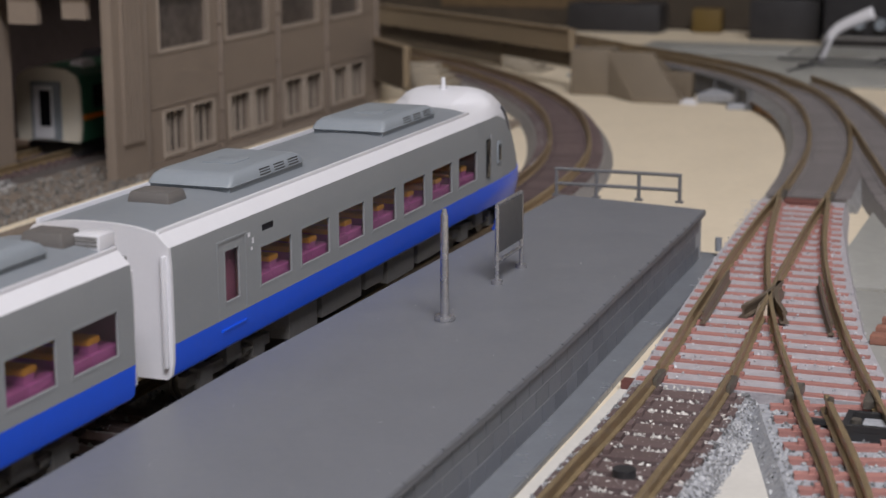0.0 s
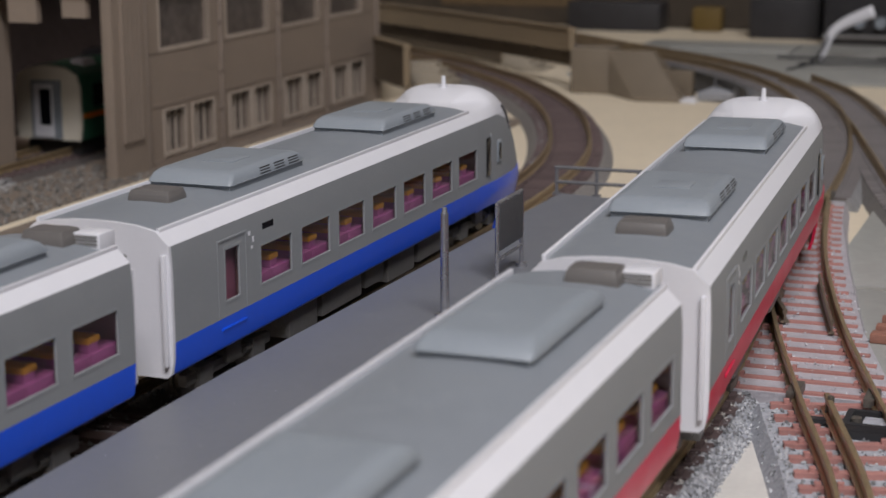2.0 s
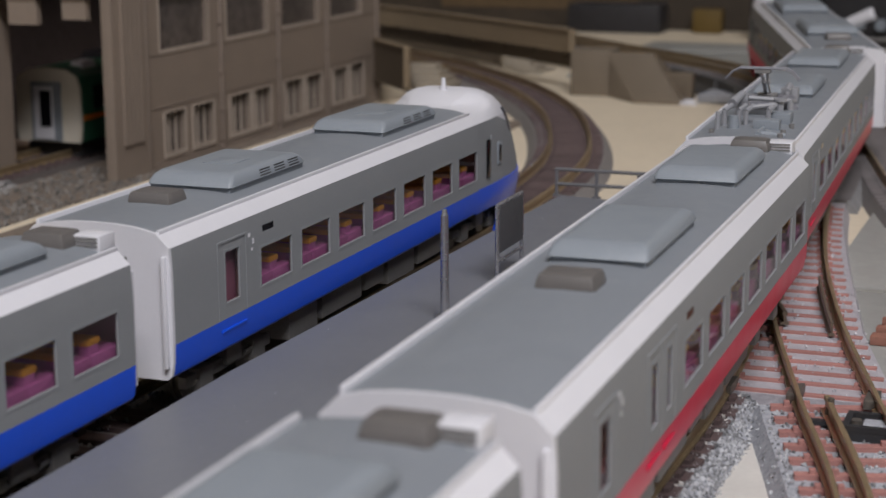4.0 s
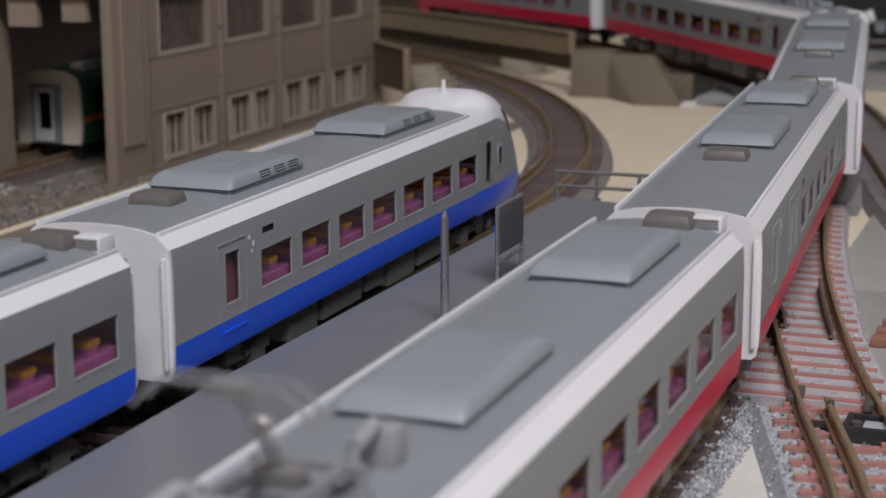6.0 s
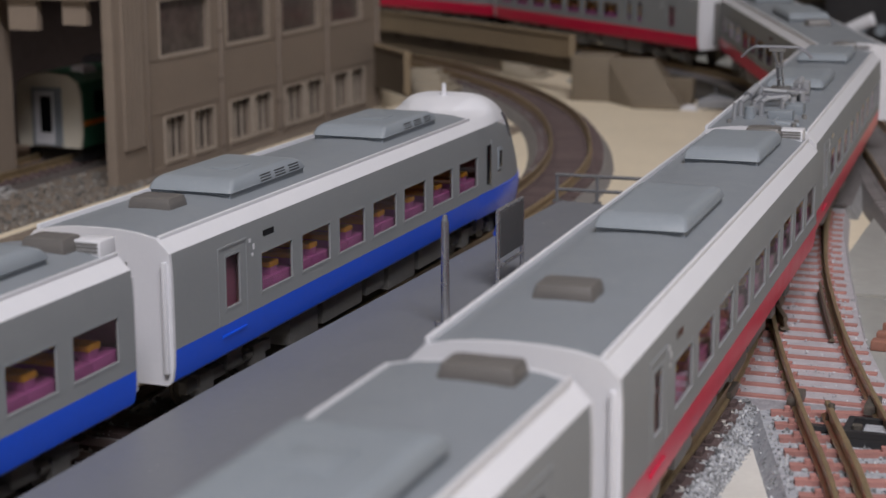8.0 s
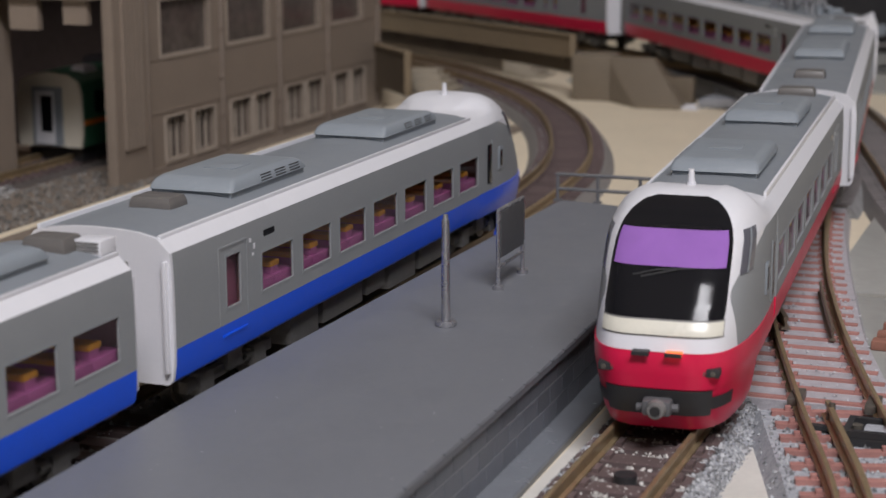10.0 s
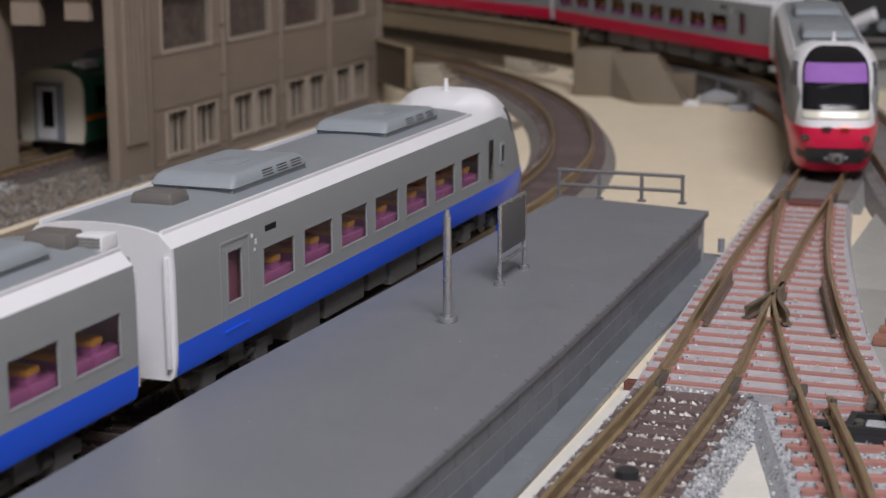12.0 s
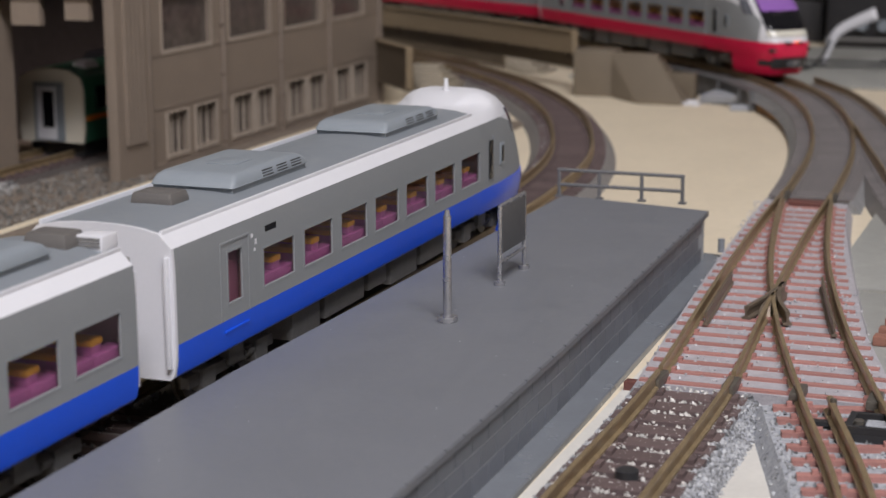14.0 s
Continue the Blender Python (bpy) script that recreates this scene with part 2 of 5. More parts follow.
# ---- the table, room ----
def room():
    bm = boxm(-92.5, 900, -1500, 362.0, LOWER, BOARD)
    box(bm, -1300, 900, 362.0, 660, LOWER, BOARD)
    solo("floor", bm, M_BOARD, "pale plywood layout board under the model railway", "board", kind="structure", smooth=False)
    solo("under_sheet", boxm(49.6, 112, -400, 112, BOARD - 0.1, BOARD + 0.3), M_SHEET, "off-white card sheet under the near tracks", "sheet", kind="structure")
    solo("base_board", boxm(-1300, 900, -1500, 1100, LOWER - 18, LOWER), M_BOARD, "pale plywood base board under the layout", "board", kind="structure")
    for name, b in (("wall_north", (-2000, 2000, 2300, 2350, -900, 1600)), ("wall_south", (-2000, 2000, -2350, -2300, -900, 1600)),
                    ("wall_west", (-2050, -2000, -2300, 2300, -900, 1600)), ("wall_east", (2000, 2050, -2300, 2300, -900, 1600))):
        solo(name, boxm(*b), M_WALL, "painted room wall", "wall", kind="structure")
    solo("ceiling", boxm(-2050, 2050, -2350, 2350, 1600, 1640), M_CEIL, "white painted ceiling", "ceiling", kind="structure")
    solo("ground", boxm(-2050, 2050, -2350, 2350, -940, -900), mat("dark_floor_boards", (0.26, 0.19, 0.13), 0.5, var=0.2, scale=6), "dark wooden room floor", "floor", kind="structure")


room()

# ---- tracks ----
RAIL_PROF = [(-0.7, -2.0), (0.7, -2.0), (0.7, -1.75), (0.18, -1.55), (0.18, -0.7), (0.36, -0.55), (0.36, -0.06), (0.28, 0.0), (-0.28, 0.0), (-0.36, -0.06), (-0.36, -0.55), (-0.18, -0.7), (-0.18, -1.55), (-0.7, -1.75)]
GAUGE = 4.75


def clipped(path, y0, y1):
    return [p for p in path if y0 <= p.y <= y1]


def tie_mesh(w, l, h, material):
    bm = boxm(-l / 2, l / 2, -w / 2, w / 2, -h, 0)
    # rail chairs
    for s in (-1, 1):
        for o in (-1.25, 1.25):
            box(bm, s * GAUGE + o - 0.35, s * GAUGE + o + 0.35, -w * 0.32, w * 0.32, -0.02, 0.55)
    return meshed("sleeper", bm, material, False)


def sleepers(parent, path, every, w, l, material, z=-2.05, count=300):
    me = tie_mesh(w, l, 1.3, material)
    acc, n = 0.0, 0
    for a, b in zip(path, path[1:]):
        acc += (b - a).length
        if acc >= every:
            acc -= every
            d = b - a
            b = b - d.normalized() * acc
            rz = -math.degrees(math.atan2(d.x, d.y))
            m = mp(b.x, b.y, b.z + z, rz=rz)
            if n < count:
                ob = new("sleeper", me)
                ob.parent = parent
                ob.matrix_basis = m
            n += 1


def rails(parent, path, sides=(-1, 1), slim=1.0):
    for s in sides:
        part("rail", sweep(bmesh.new(), offset(path, s * GAUGE), [(u * slim, w) for u, w in RAIL_PROF]), M_RAIL, parent)


def roadbed(parent, path, half=9.0, foot=14.0, top=-3.0, base=None, label="", material=None, left=None):
    left = foot if left is None else left
    base = (lambda p: BOARD - p.z) if base is None else base
    bm = bmesh.new()
    rings = []
    for i, p in enumerate(path):
        a, b = path[max(0, i - 1)], path[min(len(path) - 1, i + 1)]
        d = Vector((b.x - a.x, b.y - a.y, 0)).normalized()
        n = Vector((d.y, -d.x, 0))
        lo = max(base(p), -6.5)
        rings.append([bm.verts.new(p + n * u + Vector((0, 0, w))) for u, w in ((-left, lo), (-min(half, left - 0.3), top + 0.3), (half, top + 0.3), (foot, lo))])
    for r0, r1 in zip(rings, rings[1:]):
        for j in range(4):
            bm.faces.new((r0[j], r0[(j + 1) % 4], r1[(j + 1) % 4], r1[j]))
    bm.faces.new(rings[0][::-1])
    bm.faces.new(rings[-1])
    bmesh.ops.recalc_face_normals(bm, faces=bm.faces)
    return part("roadbed", bm, material or M_BED, parent, label)


def stones(name, label, spots, size=0.55, material=None):
    """Loose ballast: many small broken stones in one mesh; spots are (x, y, z, up)."""
    verts, faces = [], []
    tet = [Vector(v) for v in ((0.9, 0.1, 0), (-0.4, 0.8, -0.1), (-0.5, -0.7, 0.1), (0.1, 0.1, 0.9), (0.0, 0, -0.8))]
    for x, y, z in spots:
        s = size * random.uniform(0.5, 1.35)
        r = Euler((random.uniform(0, 6.3), random.uniform(0, 6.3), random.uniform(0, 6.3))).to_matrix()
        k = len(verts)
        for t in tet:
            v = r @ Vector((t.x * random.uniform(0.7, 1.2), t.y, t.z * random.uniform(0.7, 1.1))) * s
            verts.append(((x + v.x) * MM, (y + v.y) * MM, (z + v.z) * MM))
        faces += [(k, k + 1, k + 3), (k + 1, k + 2, k + 3), (k + 2, k, k + 3), (k + 1, k, k + 4), (k + 2, k + 1, k + 4), (k, k + 2, k + 4)]
    me = bpy.data.meshes.new(name)
    me.from_pydata(verts, [], faces)
    me.materials.append(material or M_BALLAST)
    return tagged(new(name, me), label, "ballast", kind="stuff")


def bed_spots(path, n, u0, u1, zf):
    out = []
    for _ in range(n):
        i = random.randrange(len(path) - 1)
        p, d = path[i], (path[i + 1] - path[i])
        k = random.random()
        d2 = d.normalized()
        u = random.uniform(u0, u1)
        out.append((p.x + d.x * k + d2.y * u, p.y + d.y * k - d2.x * u, p.z + zf(u)))
    return out


def slope(u):
    u = abs(u)
    return -2.35 if u < 7.4 else -2.6 - (u - 7.4) / 2.2 * 2.2


M_RISER = mat("orange_brown_wood", (0.30, 0.16, 0.065), 0.6, var=0.15, scale=150, bump=0.1)


M_BEDMID = mat("grey_brown_track_bed", (0.19, 0.178, 0.17), 0.75, var=0.3, scale=900, bump=0.7, bscale=1500)
M_BEDFAR = mat("grey_speckled_track_bed", (0.225, 0.222, 0.222), 0.75, var=0.4, scale=700, bump=0.8, bscale=1500)
# brown bed of the far tracks; on the shed track it paints shade
M_BEDDARK = mat("dark_brown_or_shaded_track_bed", (0.085, 0.072, 0.066), 0.75, var=0.3, scale=900, bump=0.7, bscale=1500)


def tracks():
    red = thing("railway_track", "brass-railed model track on grey ballast beside the platform", "track", "model tracks", "structure")
    near = clipped(RED_LINE, -1340, 44)
    rails(red, near, slim=0.82)
    sleepers(red, clipped(RED_LINE, -60, 44), 5.0, 3.3, 14.6, M_TIE)
    roadbed(red, near, 7.6, 9.7, left=7.9)
    part("magnet", rod(bmesh.new(), (61, 7.6, -2.2), (61, 7.6, -1.2), 1.3, 20), M_BLACK, red, "round black magnet between the rails")
    stones("ballast", "loose grey and white ballast stones", bed_spots(clipped(RED_LINE, -60, 44), 1500, -8.2, -6.6, slope) + bed_spots(clipped(RED_LINE, -60, 44), 3000, 6.6, 9.8, slope), 0.42)
    stones("ballast", "fine pale ballast grains between the dark sleepers", bed_spots(clipped(RED_LINE, -60, 44), 3200, -6.9, 6.9, lambda u: -2.25), 0.33, M_PALE)
    turn = thing("turnout", "railway turnout with reddish sleepers and brass rails", "turnout", "model tracks", "structure")
    mid = clipped(RED_LINE, 44, 182)
    rails(turn, mid, slim=0.82)
    rails(turn, clipped(SIDE_LINE, -20, 178), slim=0.82)
    sw = offset(clipped(SIDE_LINE, -40, 40), -GAUGE + 3.4)
    part("switch_blade", sweep(bmesh.new(), sw, RAIL_PROF), M_RAIL, turn)
    red_ties(turn)
    far = [p for p in RED_LINE if p.y > 182]
    fart = thing("railway_track", "curved brown model track climbing towards the bridge", "track", "model tracks", "structure")
    rails(fart, far[:700], slim=0.7)
    sleepers(fart, far[:260], 3.6, 1.9, 17, M_TIE_GREY)
    roadbed(fart, far[:700], 8.6, 10.4, base=lambda p: -5.2, material=M_BEDFAR)
    part("riser", sweep(bmesh.new(), [p for p in far[:700] if p.z > 0.1 and p.y < 350], [(-9.2, -9.4), (9.2, -9.4), (9.2, -5.18), (-9.2, -5.18)]), M_RISER, fart, "orange-brown wooden riser under the climbing track")
    part("bed_top", sweep(bmesh.new(), far[:260], [(-7.9, -2.8), (7.9, -2.8), (7.9, -2.6), (-7.9, -2.6)]), M_BEDDARK, fart)
    far2 = thing("railway_track", "second curved track joining the climbing line", "track", "model tracks", "structure")
    rails(far2, FAR_LINE, slim=0.7)
    sleepers(far2, FAR_LINE, 3.6, 1.9, 17, M_TIE_GREY)
    roadbed(far2, FAR_LINE, 8.6, 10.2, material=M_BEDMID)
    part("bed_top", sweep(bmesh.new(), FAR_LINE, [(-7.9, -2.8), (7.9, -2.8), (7.9, -2.56), (-7.9, -2.56)]), M_BEDDARK, far2)
    side = thing("railway_track", "side track with reddish sleepers running beside the main line", "track", "model tracks", "structure")
    rails(side, clipped(SIDE_LINE, -400, -20))
    seg = clipped(SIDE_LINE, -60, 45)
    sleepers(side, seg, 5.1, 1.3, 16, M_TIE_RED)
    roadbed(side, clipped(SIDE_LINE, -400, 45), 9.2, 11.0, top=-3.0)
    stones("ballast", "speckled grey ballast under the side track", bed_spots(seg, 2600, -10.6, 10.6, lambda u: -2.6 if abs(u) < 9 else -2.6 - (abs(u) - 9) * 1.2), 0.36)
    blue = thing("railway_track", "curved model track with dark brown sleepers beyond the platform", "track", "model tracks", "structure")
    rails(blue, BLUE_LINE, slim=0.7)
    sleepers(blue, [p for p in BLUE_LINE if p.y > 130], 3.6, 1.9, 16, M_TIE)
    roadbed(blue, BLUE_LINE, 8.4, 10.4, material=M_BEDMID)
    sleepers(blue, clipped(BLUE_LINE, -60, 10), 5.0, 2.6, 15, M_TIE)
    stones("ballast", "sparse pale ballast beside the standing train", bed_spots(clipped(BLUE_LINE, -60, 20), 700, -8, 10.0, slope), 0.4)
    stones("ballast", "coarse grey ballast along the curved track", bed_spots([p for p in BLUE_LINE if p.y > 130], 2200, -10.2, -5.6, slope), 0.5)


M_JOINER = mat("dull_grey_metal", (0.16, 0.145, 0.125), 0.45, 0.6, var=0.2, scale=600)


M_FROG = mat("dark_brown_metal", (0.19, 0.15, 0.112), 0.45, 0.5, var=0.2, scale=500)
M_DARKRED = mat("dark_red_brown_plastic", (0.13, 0.05, 0.042), 0.55, var=0.15, scale=500)
M_PALE = mat("pale_ballast_grains", (0.52, 0.50, 0.47), 0.6, var=0.3, scale=400, island=0.6)
M_BED3 = mat("pale_ballast", (0.43, 0.425, 0.445), 0.7, var=0.25, scale=900, island=0.35)
M_BED2 = mat("pale_lavender_roadbed", (0.37, 0.352, 0.375), 0.55, var=0.18, scale=700, bump=0.6, bscale=1800)


def red_ties(turn):
    me = meshed("sleeper", boxm(-0.5, 0.5, -0.55, 0.55, -1.3, 0), M_TIE_RED, False)
    chair = meshed("rail_chair", box(boxm(-1.15, -0.6, -0.5, 0.5, 0, 0.45), 0.6, 1.15, -0.5, 0.5, 0, 0.45), M_TIE_RED, False)
    y = 46.0
    while y < 178:
        a = min(RED_LINE, key=lambda p: abs(p.y - y) + (abs(p.x - 60) > 30) * 999)
        b = min(SIDE_LINE, key=lambda p: abs(p.y - y))
        x0, x1 = a.x - 7.6, max(a.x, b.x) + 7.8
        ob = new("sleeper", me)
        ob.parent = turn
        ob.matrix_basis = mp((x0 + x1) / 2, y, -2.05) @ Matrix.Diagonal((x1 - x0, 1, 1, 1))
        xs = {a.x - GAUGE, a.x + GAUGE} | {b.x - GAUGE, b.x + GAUGE}
        for x in sorted(xs):
            c = new("rail_chair", chair)
            c.parent = ob
            c.matrix_parent_inverse = ob.matrix_basis.inverted()
            c.matrix_basis = mp(x, y, -2.05)
        y += 5.1
    bm = bmesh.new()
    ys = [(45, 52.4, 86.5), (80, 49.8, 77.4), (100, 48.4, 73.6), (125, 46.7, 69.0), (158, 45, 63.4), (181, 44, 60.6)]
    rings = [[bm.verts.new(p) for p in ((a - 1.6, y, BOARD), (a, y, -2.35), (b, y, -2.35), (b + 1.1, y, BOARD))] for y, a, b in ys]
    for p, q in zip(rings, rings[1:]):
        for i in range(4):
            bm.faces.new((p[i], q[i], q[(i + 1) % 4], p[(i + 1) % 4]))
    bm.faces.new(rings[0])
    bm.faces.new(rings[-1][::-1])
    bmesh.ops.recalc_face_normals(bm, faces=bm.faces)
    part("roadbed", bm, M_BED2, turn)
    for x0, x1, y0, y1 in ((49.8, 53.0, 48.4, 50.2), (49.5, 52.0, 74.6, 76.0), (49.2, 51.8, 78.6, 80.0)):
        part("long_sleeper", boxm(x0, x1, y0, y1, BOARD, -3.5, 0.1), M_DARKRED, turn)
    for pts in (((62.2, 99, 0), (61.9, 95, 0), (61.2, 89, 0), (59.6, 80.5, 0)), ((62.0, 99, 0), (62.3, 95, 0), (63.4, 88, 0), (66.2, 79.5, 0))):
        part("wing_rail", sweep(bmesh.new(), spline(pts, 2.0), [(u * 0.95, w + 0.03) for u, w in RAIL_PROF]), M_FROG, turn, "dark metal wing rail of the frog")
    part("frog", frustum(bmesh.new(), 61.2, 63.2, 82, 97, -2.0, -0.25, 0.3, 0.1, 1.5), M_FROG, turn, "dark metal crossing frog")
    part("throw_bar", boxm(49.4, 57.4, 174.6, 178.0, -2.3, -1.3, 0.2), M_DARKRED, turn, "dark throw bar of the far points")
    # guard rails beside the frog, and the rail joiners
    for line, s, y0, y1, d in ((RED_LINE, -1, 74, 104, 1.5), (SIDE_LINE, 1, 74, 104, -1.5)):
        seg = offset(clipped(line, y0, y1), s * (GAUGE - abs(d)))
        part("guard_rail", sweep(bmesh.new(), seg, [(u * 0.6, w) for u, w in RAIL_PROF]), M_FROG, turn)
    for line, y in ((RED_LINE, 44), (SIDE_LINE, 44), (RED_LINE, 182)):
        p = min(line, key=lambda q: abs(q.y - y) + (abs(q.x - 60) > 40) * 999)
        for s in (-1, 1):
            part("rail_joiner", boxm(p.x + s * GAUGE - 0.85, p.x + s * GAUGE + 0.85, p.y - 2.6, p.y + 2.6, -2.0, -0.7, 0.3), M_JOINER, turn)
    spots = [(random.uniform(52 - (y - 46) * 0.07, 84.6 - (y - 46) * 0.2), y, -2.4 + random.uniform(0, 0.3)) for y in (random.uniform(46, 178) for _ in range(1500))]
    stones("ballast", "fine pale grey ballast between the turnout sleepers", spots, 0.26, M_BED3)


tracks()


# ---- platform ----
M_JOINT = mat("pale_grey_wall_joint", (0.36, 0.37, 0.39), 0.5, var=0.1, scale=300)
M_LEDGE = mat("smooth_grey_ledge_plastic", (0.165, 0.178, 0.197), 0.25, var=0.06, scale=200)
M_TILE = mat("grey_wall_tile", (0.128, 0.136, 0.156), 0.35, var=0.12, scale=300, bump=0.08, bscale=4000, island=0.5)


def platform():
    pf = thing("platform", "grey plastic station platform with tiled wall and tapered end", "platform", kind="structure")
    out = [(11.3, -260), (11.3, 10), (12.2, 40), (13.4, 85), (14.9, 136), (43.4, 130), (44.7, 74), (45.7, 36), (46.0, 5), (46.0, -260)]

    def slab(z0, z1, inset=0.0, bev=0.0):
        bm = bmesh.new()
        lo = [bm.verts.new((x + (max(inset, -1.2) if x < 29 else -inset), y - (inset if y > 120 else 0), z0)) for x, y in out]
        hi = [bm.verts.new((x + (max(inset, -1.2) if x < 29 else -inset), y - (inset if y > 120 else 0), z1)) for x, y in out]
        n = len(out)
        for i in range(n):
            bm.faces.new((lo[i], lo[(i + 1) % n], hi[(i + 1) % n], hi[i]))
        f = bm.faces.new(hi)
        bm.faces.new(lo[::-1])
        bmesh.ops.recalc_face_normals(bm, faces=bm.faces)
        if bev:
            bmesh.ops.bevel(bm, geom=list(f.edges), offset=bev, segments=2, affect="EDGES")
        return bm

    part("deck", slab(3.5, 4.5, 0.0, 0.15), M_PLAT, pf)
    part("wall", slab(-4.0, 3.5, 0.6), M_JOINT, pf)
    part("base_ledge", slab(BOARD, -4.0, -3.3, 0.12), M_LEDGE, pf, "smooth grey base ledge")
    me = meshed("tile", boxm(-0.15, 0.07, 0.06, 5.40, 0.09, 2.37, 0.03), M_TILE, False)
    edge = [(46.0, -60.0), (46.0, 5.0), (45.7, 36.0), (44.7, 74.0), (43.4, 130.0)]
    for row in range(3):
        y = -60.0 + (2.7 if row % 2 else 0)
        while y < 123:
            x = float(np.interp(y, [e[1] for e in edge], [e[0] for e in edge])) - 0.6
            x2 = float(np.interp(y + 5.4, [e[1] for e in edge], [e[0] for e in edge])) - 0.6
            ob = new("tile", me)
            ob.parent = pf
            ob.matrix_basis = mp(x, y, -3.95 + row * 2.46, rz=-math.degrees(math.atan2(x2 - x, 5.4)))
            y += 5.5
    part("edge_peg", rod(bmesh.new(), (45.6, 131, -3.0), (45.6, 131, -0.6), 0.6, 10), M_PLATW, pf)
    for k in range(26):
        y = -20 + k * 5.5
        x = float(np.interp(y, [e[1] for e in edge], [e[0] for e in edge]))
        part("edge_nub", boxm(x - 0.35, x + 0.06, y, y + 0.5, 4.35, 4.62, 0.06), M_PLAT, pf)


platform()


M_FENCE = mat("dark_grey_fence_plastic", (0.13, 0.13, 0.135), 0.45, var=0.08)
M_POST = mat("dull_steel_post", (0.46, 0.46, 0.48), 0.26, 0.8, var=0.15, scale=400, bump=0.1)


def lamp_post():
    t = thing("platform_post", "dark metal post with a round foot on the platform", "post", at=mp(27.3, 41.6, 4.5))
    bm = rod(bmesh.new(), (0, 0, 0.4), (0, 0, 14.3), 0.62, 16, 0.52)
    part("pole", bm, M_POST, t)
    bm = rod(bmesh.new(), (0, 0, 0), (0, 0, 0.7), 1.45, 20)
    bmesh.ops.bevel(bm, geom=list(bm.edges), offset=0.12, segments=2, affect="EDGES")
    part("foot", bm, M_POST, t)
    bm = rod(bmesh.new(), (0, 0, 14.3), (0, 0, 15.1), 0.42, 12, 0.3)
    part("cap", bm, M_POST, t)


def sign_board():
    t = thing("platform_sign", "grey station sign board on two thin metal legs", "sign", at=mp(27.1, 69.5, 4.5))
    for y in (-5.7, 5.7):
        part("leg", rod(bmesh.new(), (0, y, 0.3), (0, y, 11.6), 0.32, 10), M_POST, t)
        part("foot", rod(bmesh.new(), (0, y, 0), (0, y, 0.6), 0.85, 14), M_POST, t)
    part("top_bar", rod(bmesh.new(), (0, -5.7, 11.6), (0, 5.7, 11.6), 0.3, 10), M_POST, t)
    part("lower_bar", rod(bmesh.new(), (0, -5.7, 3.3), (0, 5.7, 3.3), 0.28, 10), M_POST, t)
    part("panel", boxm(-0.35, 0.35, -5.3, 5.3, 4.6, 11.4, 0.1), mat("grey_sign_panel", (0.075, 0.075, 0.078), 0.5, var=0.05), t)


def fence():
    t = thing("platform_fence", "grey tubular end fence on the platform", "fence", at=mp(14.2, 134.6, 4.5))
    for x in (0.4, 8.0, 15.9, 23.4):
        part("post", rod(bmesh.new(), (x, 0, 0), (x, 0, 5.0), 0.33, 10), M_FENCE, t)
        part("foot", boxm(x - 0.7, x + 0.7, -0.5, 0.5, 0, 0.35), M_FENCE, t)
    for z in (2.3, 5.0):
        part("bar", rod(bmesh.new(), (0.1, 0, z), (23.7, 0, z), 0.33, 10), M_FENCE, t)


lamp_post()
sign_board()
fence()
stones("dust_specks", "tiny pale dust specks on the platform deck", [(random.uniform(13, 44), random.uniform(-25, 128), 4.52) for _ in range(60)], 0.08, M_WHITE)


# ---- train cars ----
PROF = [(8.9, 6.0), (9.45, 6.5), (9.74, 8.2), (9.8, 10.2), (9.8, 12.15), (9.8, 17.0), (9.78, 18.4), (9.74, 19.6), (9.6, 21.5), (8.78, 22.32), (7.95, 23.15), (5.5, 23.68), (2.8, 23.93), (0, 24.0)]
PITCH, WIN = 12.13, 9.0


def strip(levels, ys, skip=(), both=True):
    """Faces of the body skin between profile levels, in cells along y; skip holds (side, cell, level)."""
    bm = bmesh.new()
    for s in ((1, -1) if both else (1,)):
        grid = [[bm.verts.new((s * PROF[l][0], y, PROF[l][1])) for l in levels] for y in ys]
        for i in range(len(ys) - 1):
            for j in range(len(levels) - 1):
                if (i, levels[j]) in skip:
                    continue
                q = (grid[i][j], grid[i + 1][j], grid[i + 1][j + 1], grid[i][j + 1])
                bm.faces.new(q if s > 0 else q[::-1])
    return bm


def skin(name, bm, material, parent, thick=0.5, label=""):
    ob = part(name, bm, material, parent, label)
    so = ob.modifiers.new("thickness", "SOLIDIFY")
    so.thickness, so.offset = thick * MM, -1
    es = ob.modifiers.new("crisp_edges", "EDGE_SPLIT")
    es.split_angle = radians(28)
    return ob


M_QUARTER = mat("grey_smoked_window", (0.10, 0.10, 0.12), 0.12)
M_SILL = mat("cream_white_panel", (0.62, 0.60, 0.52), 0.25, var=0.03, scale=300)
M_COUPLER = mat("grey_coupler_plastic", (0.09, 0.09, 0.095), 0.5, var=0.1)
M_LOBBY = mat("dull_mauve_plastic", (0.42, 0.20, 0.31), 0.5, var=0.05)
CAB = 104.9


def nose_front(z):
    """How far forward the cab front reaches at height z."""
    return np.interp(z, [0.6, 2.0, 4.0, 6.0, 8.0, 9.8, 12.4, 15.0, 17.5, 20.0, 22.0, 23.2, 24.3, 25.2, 25.8, 26.2],
                     [133.4, 134.4, 135.3, 135.8, 136.0, 135.9, 134.9, 133.2, 131.2, 128.9, 126.8, 125.3, 123.6, 121.6, 119.8, 117.0])


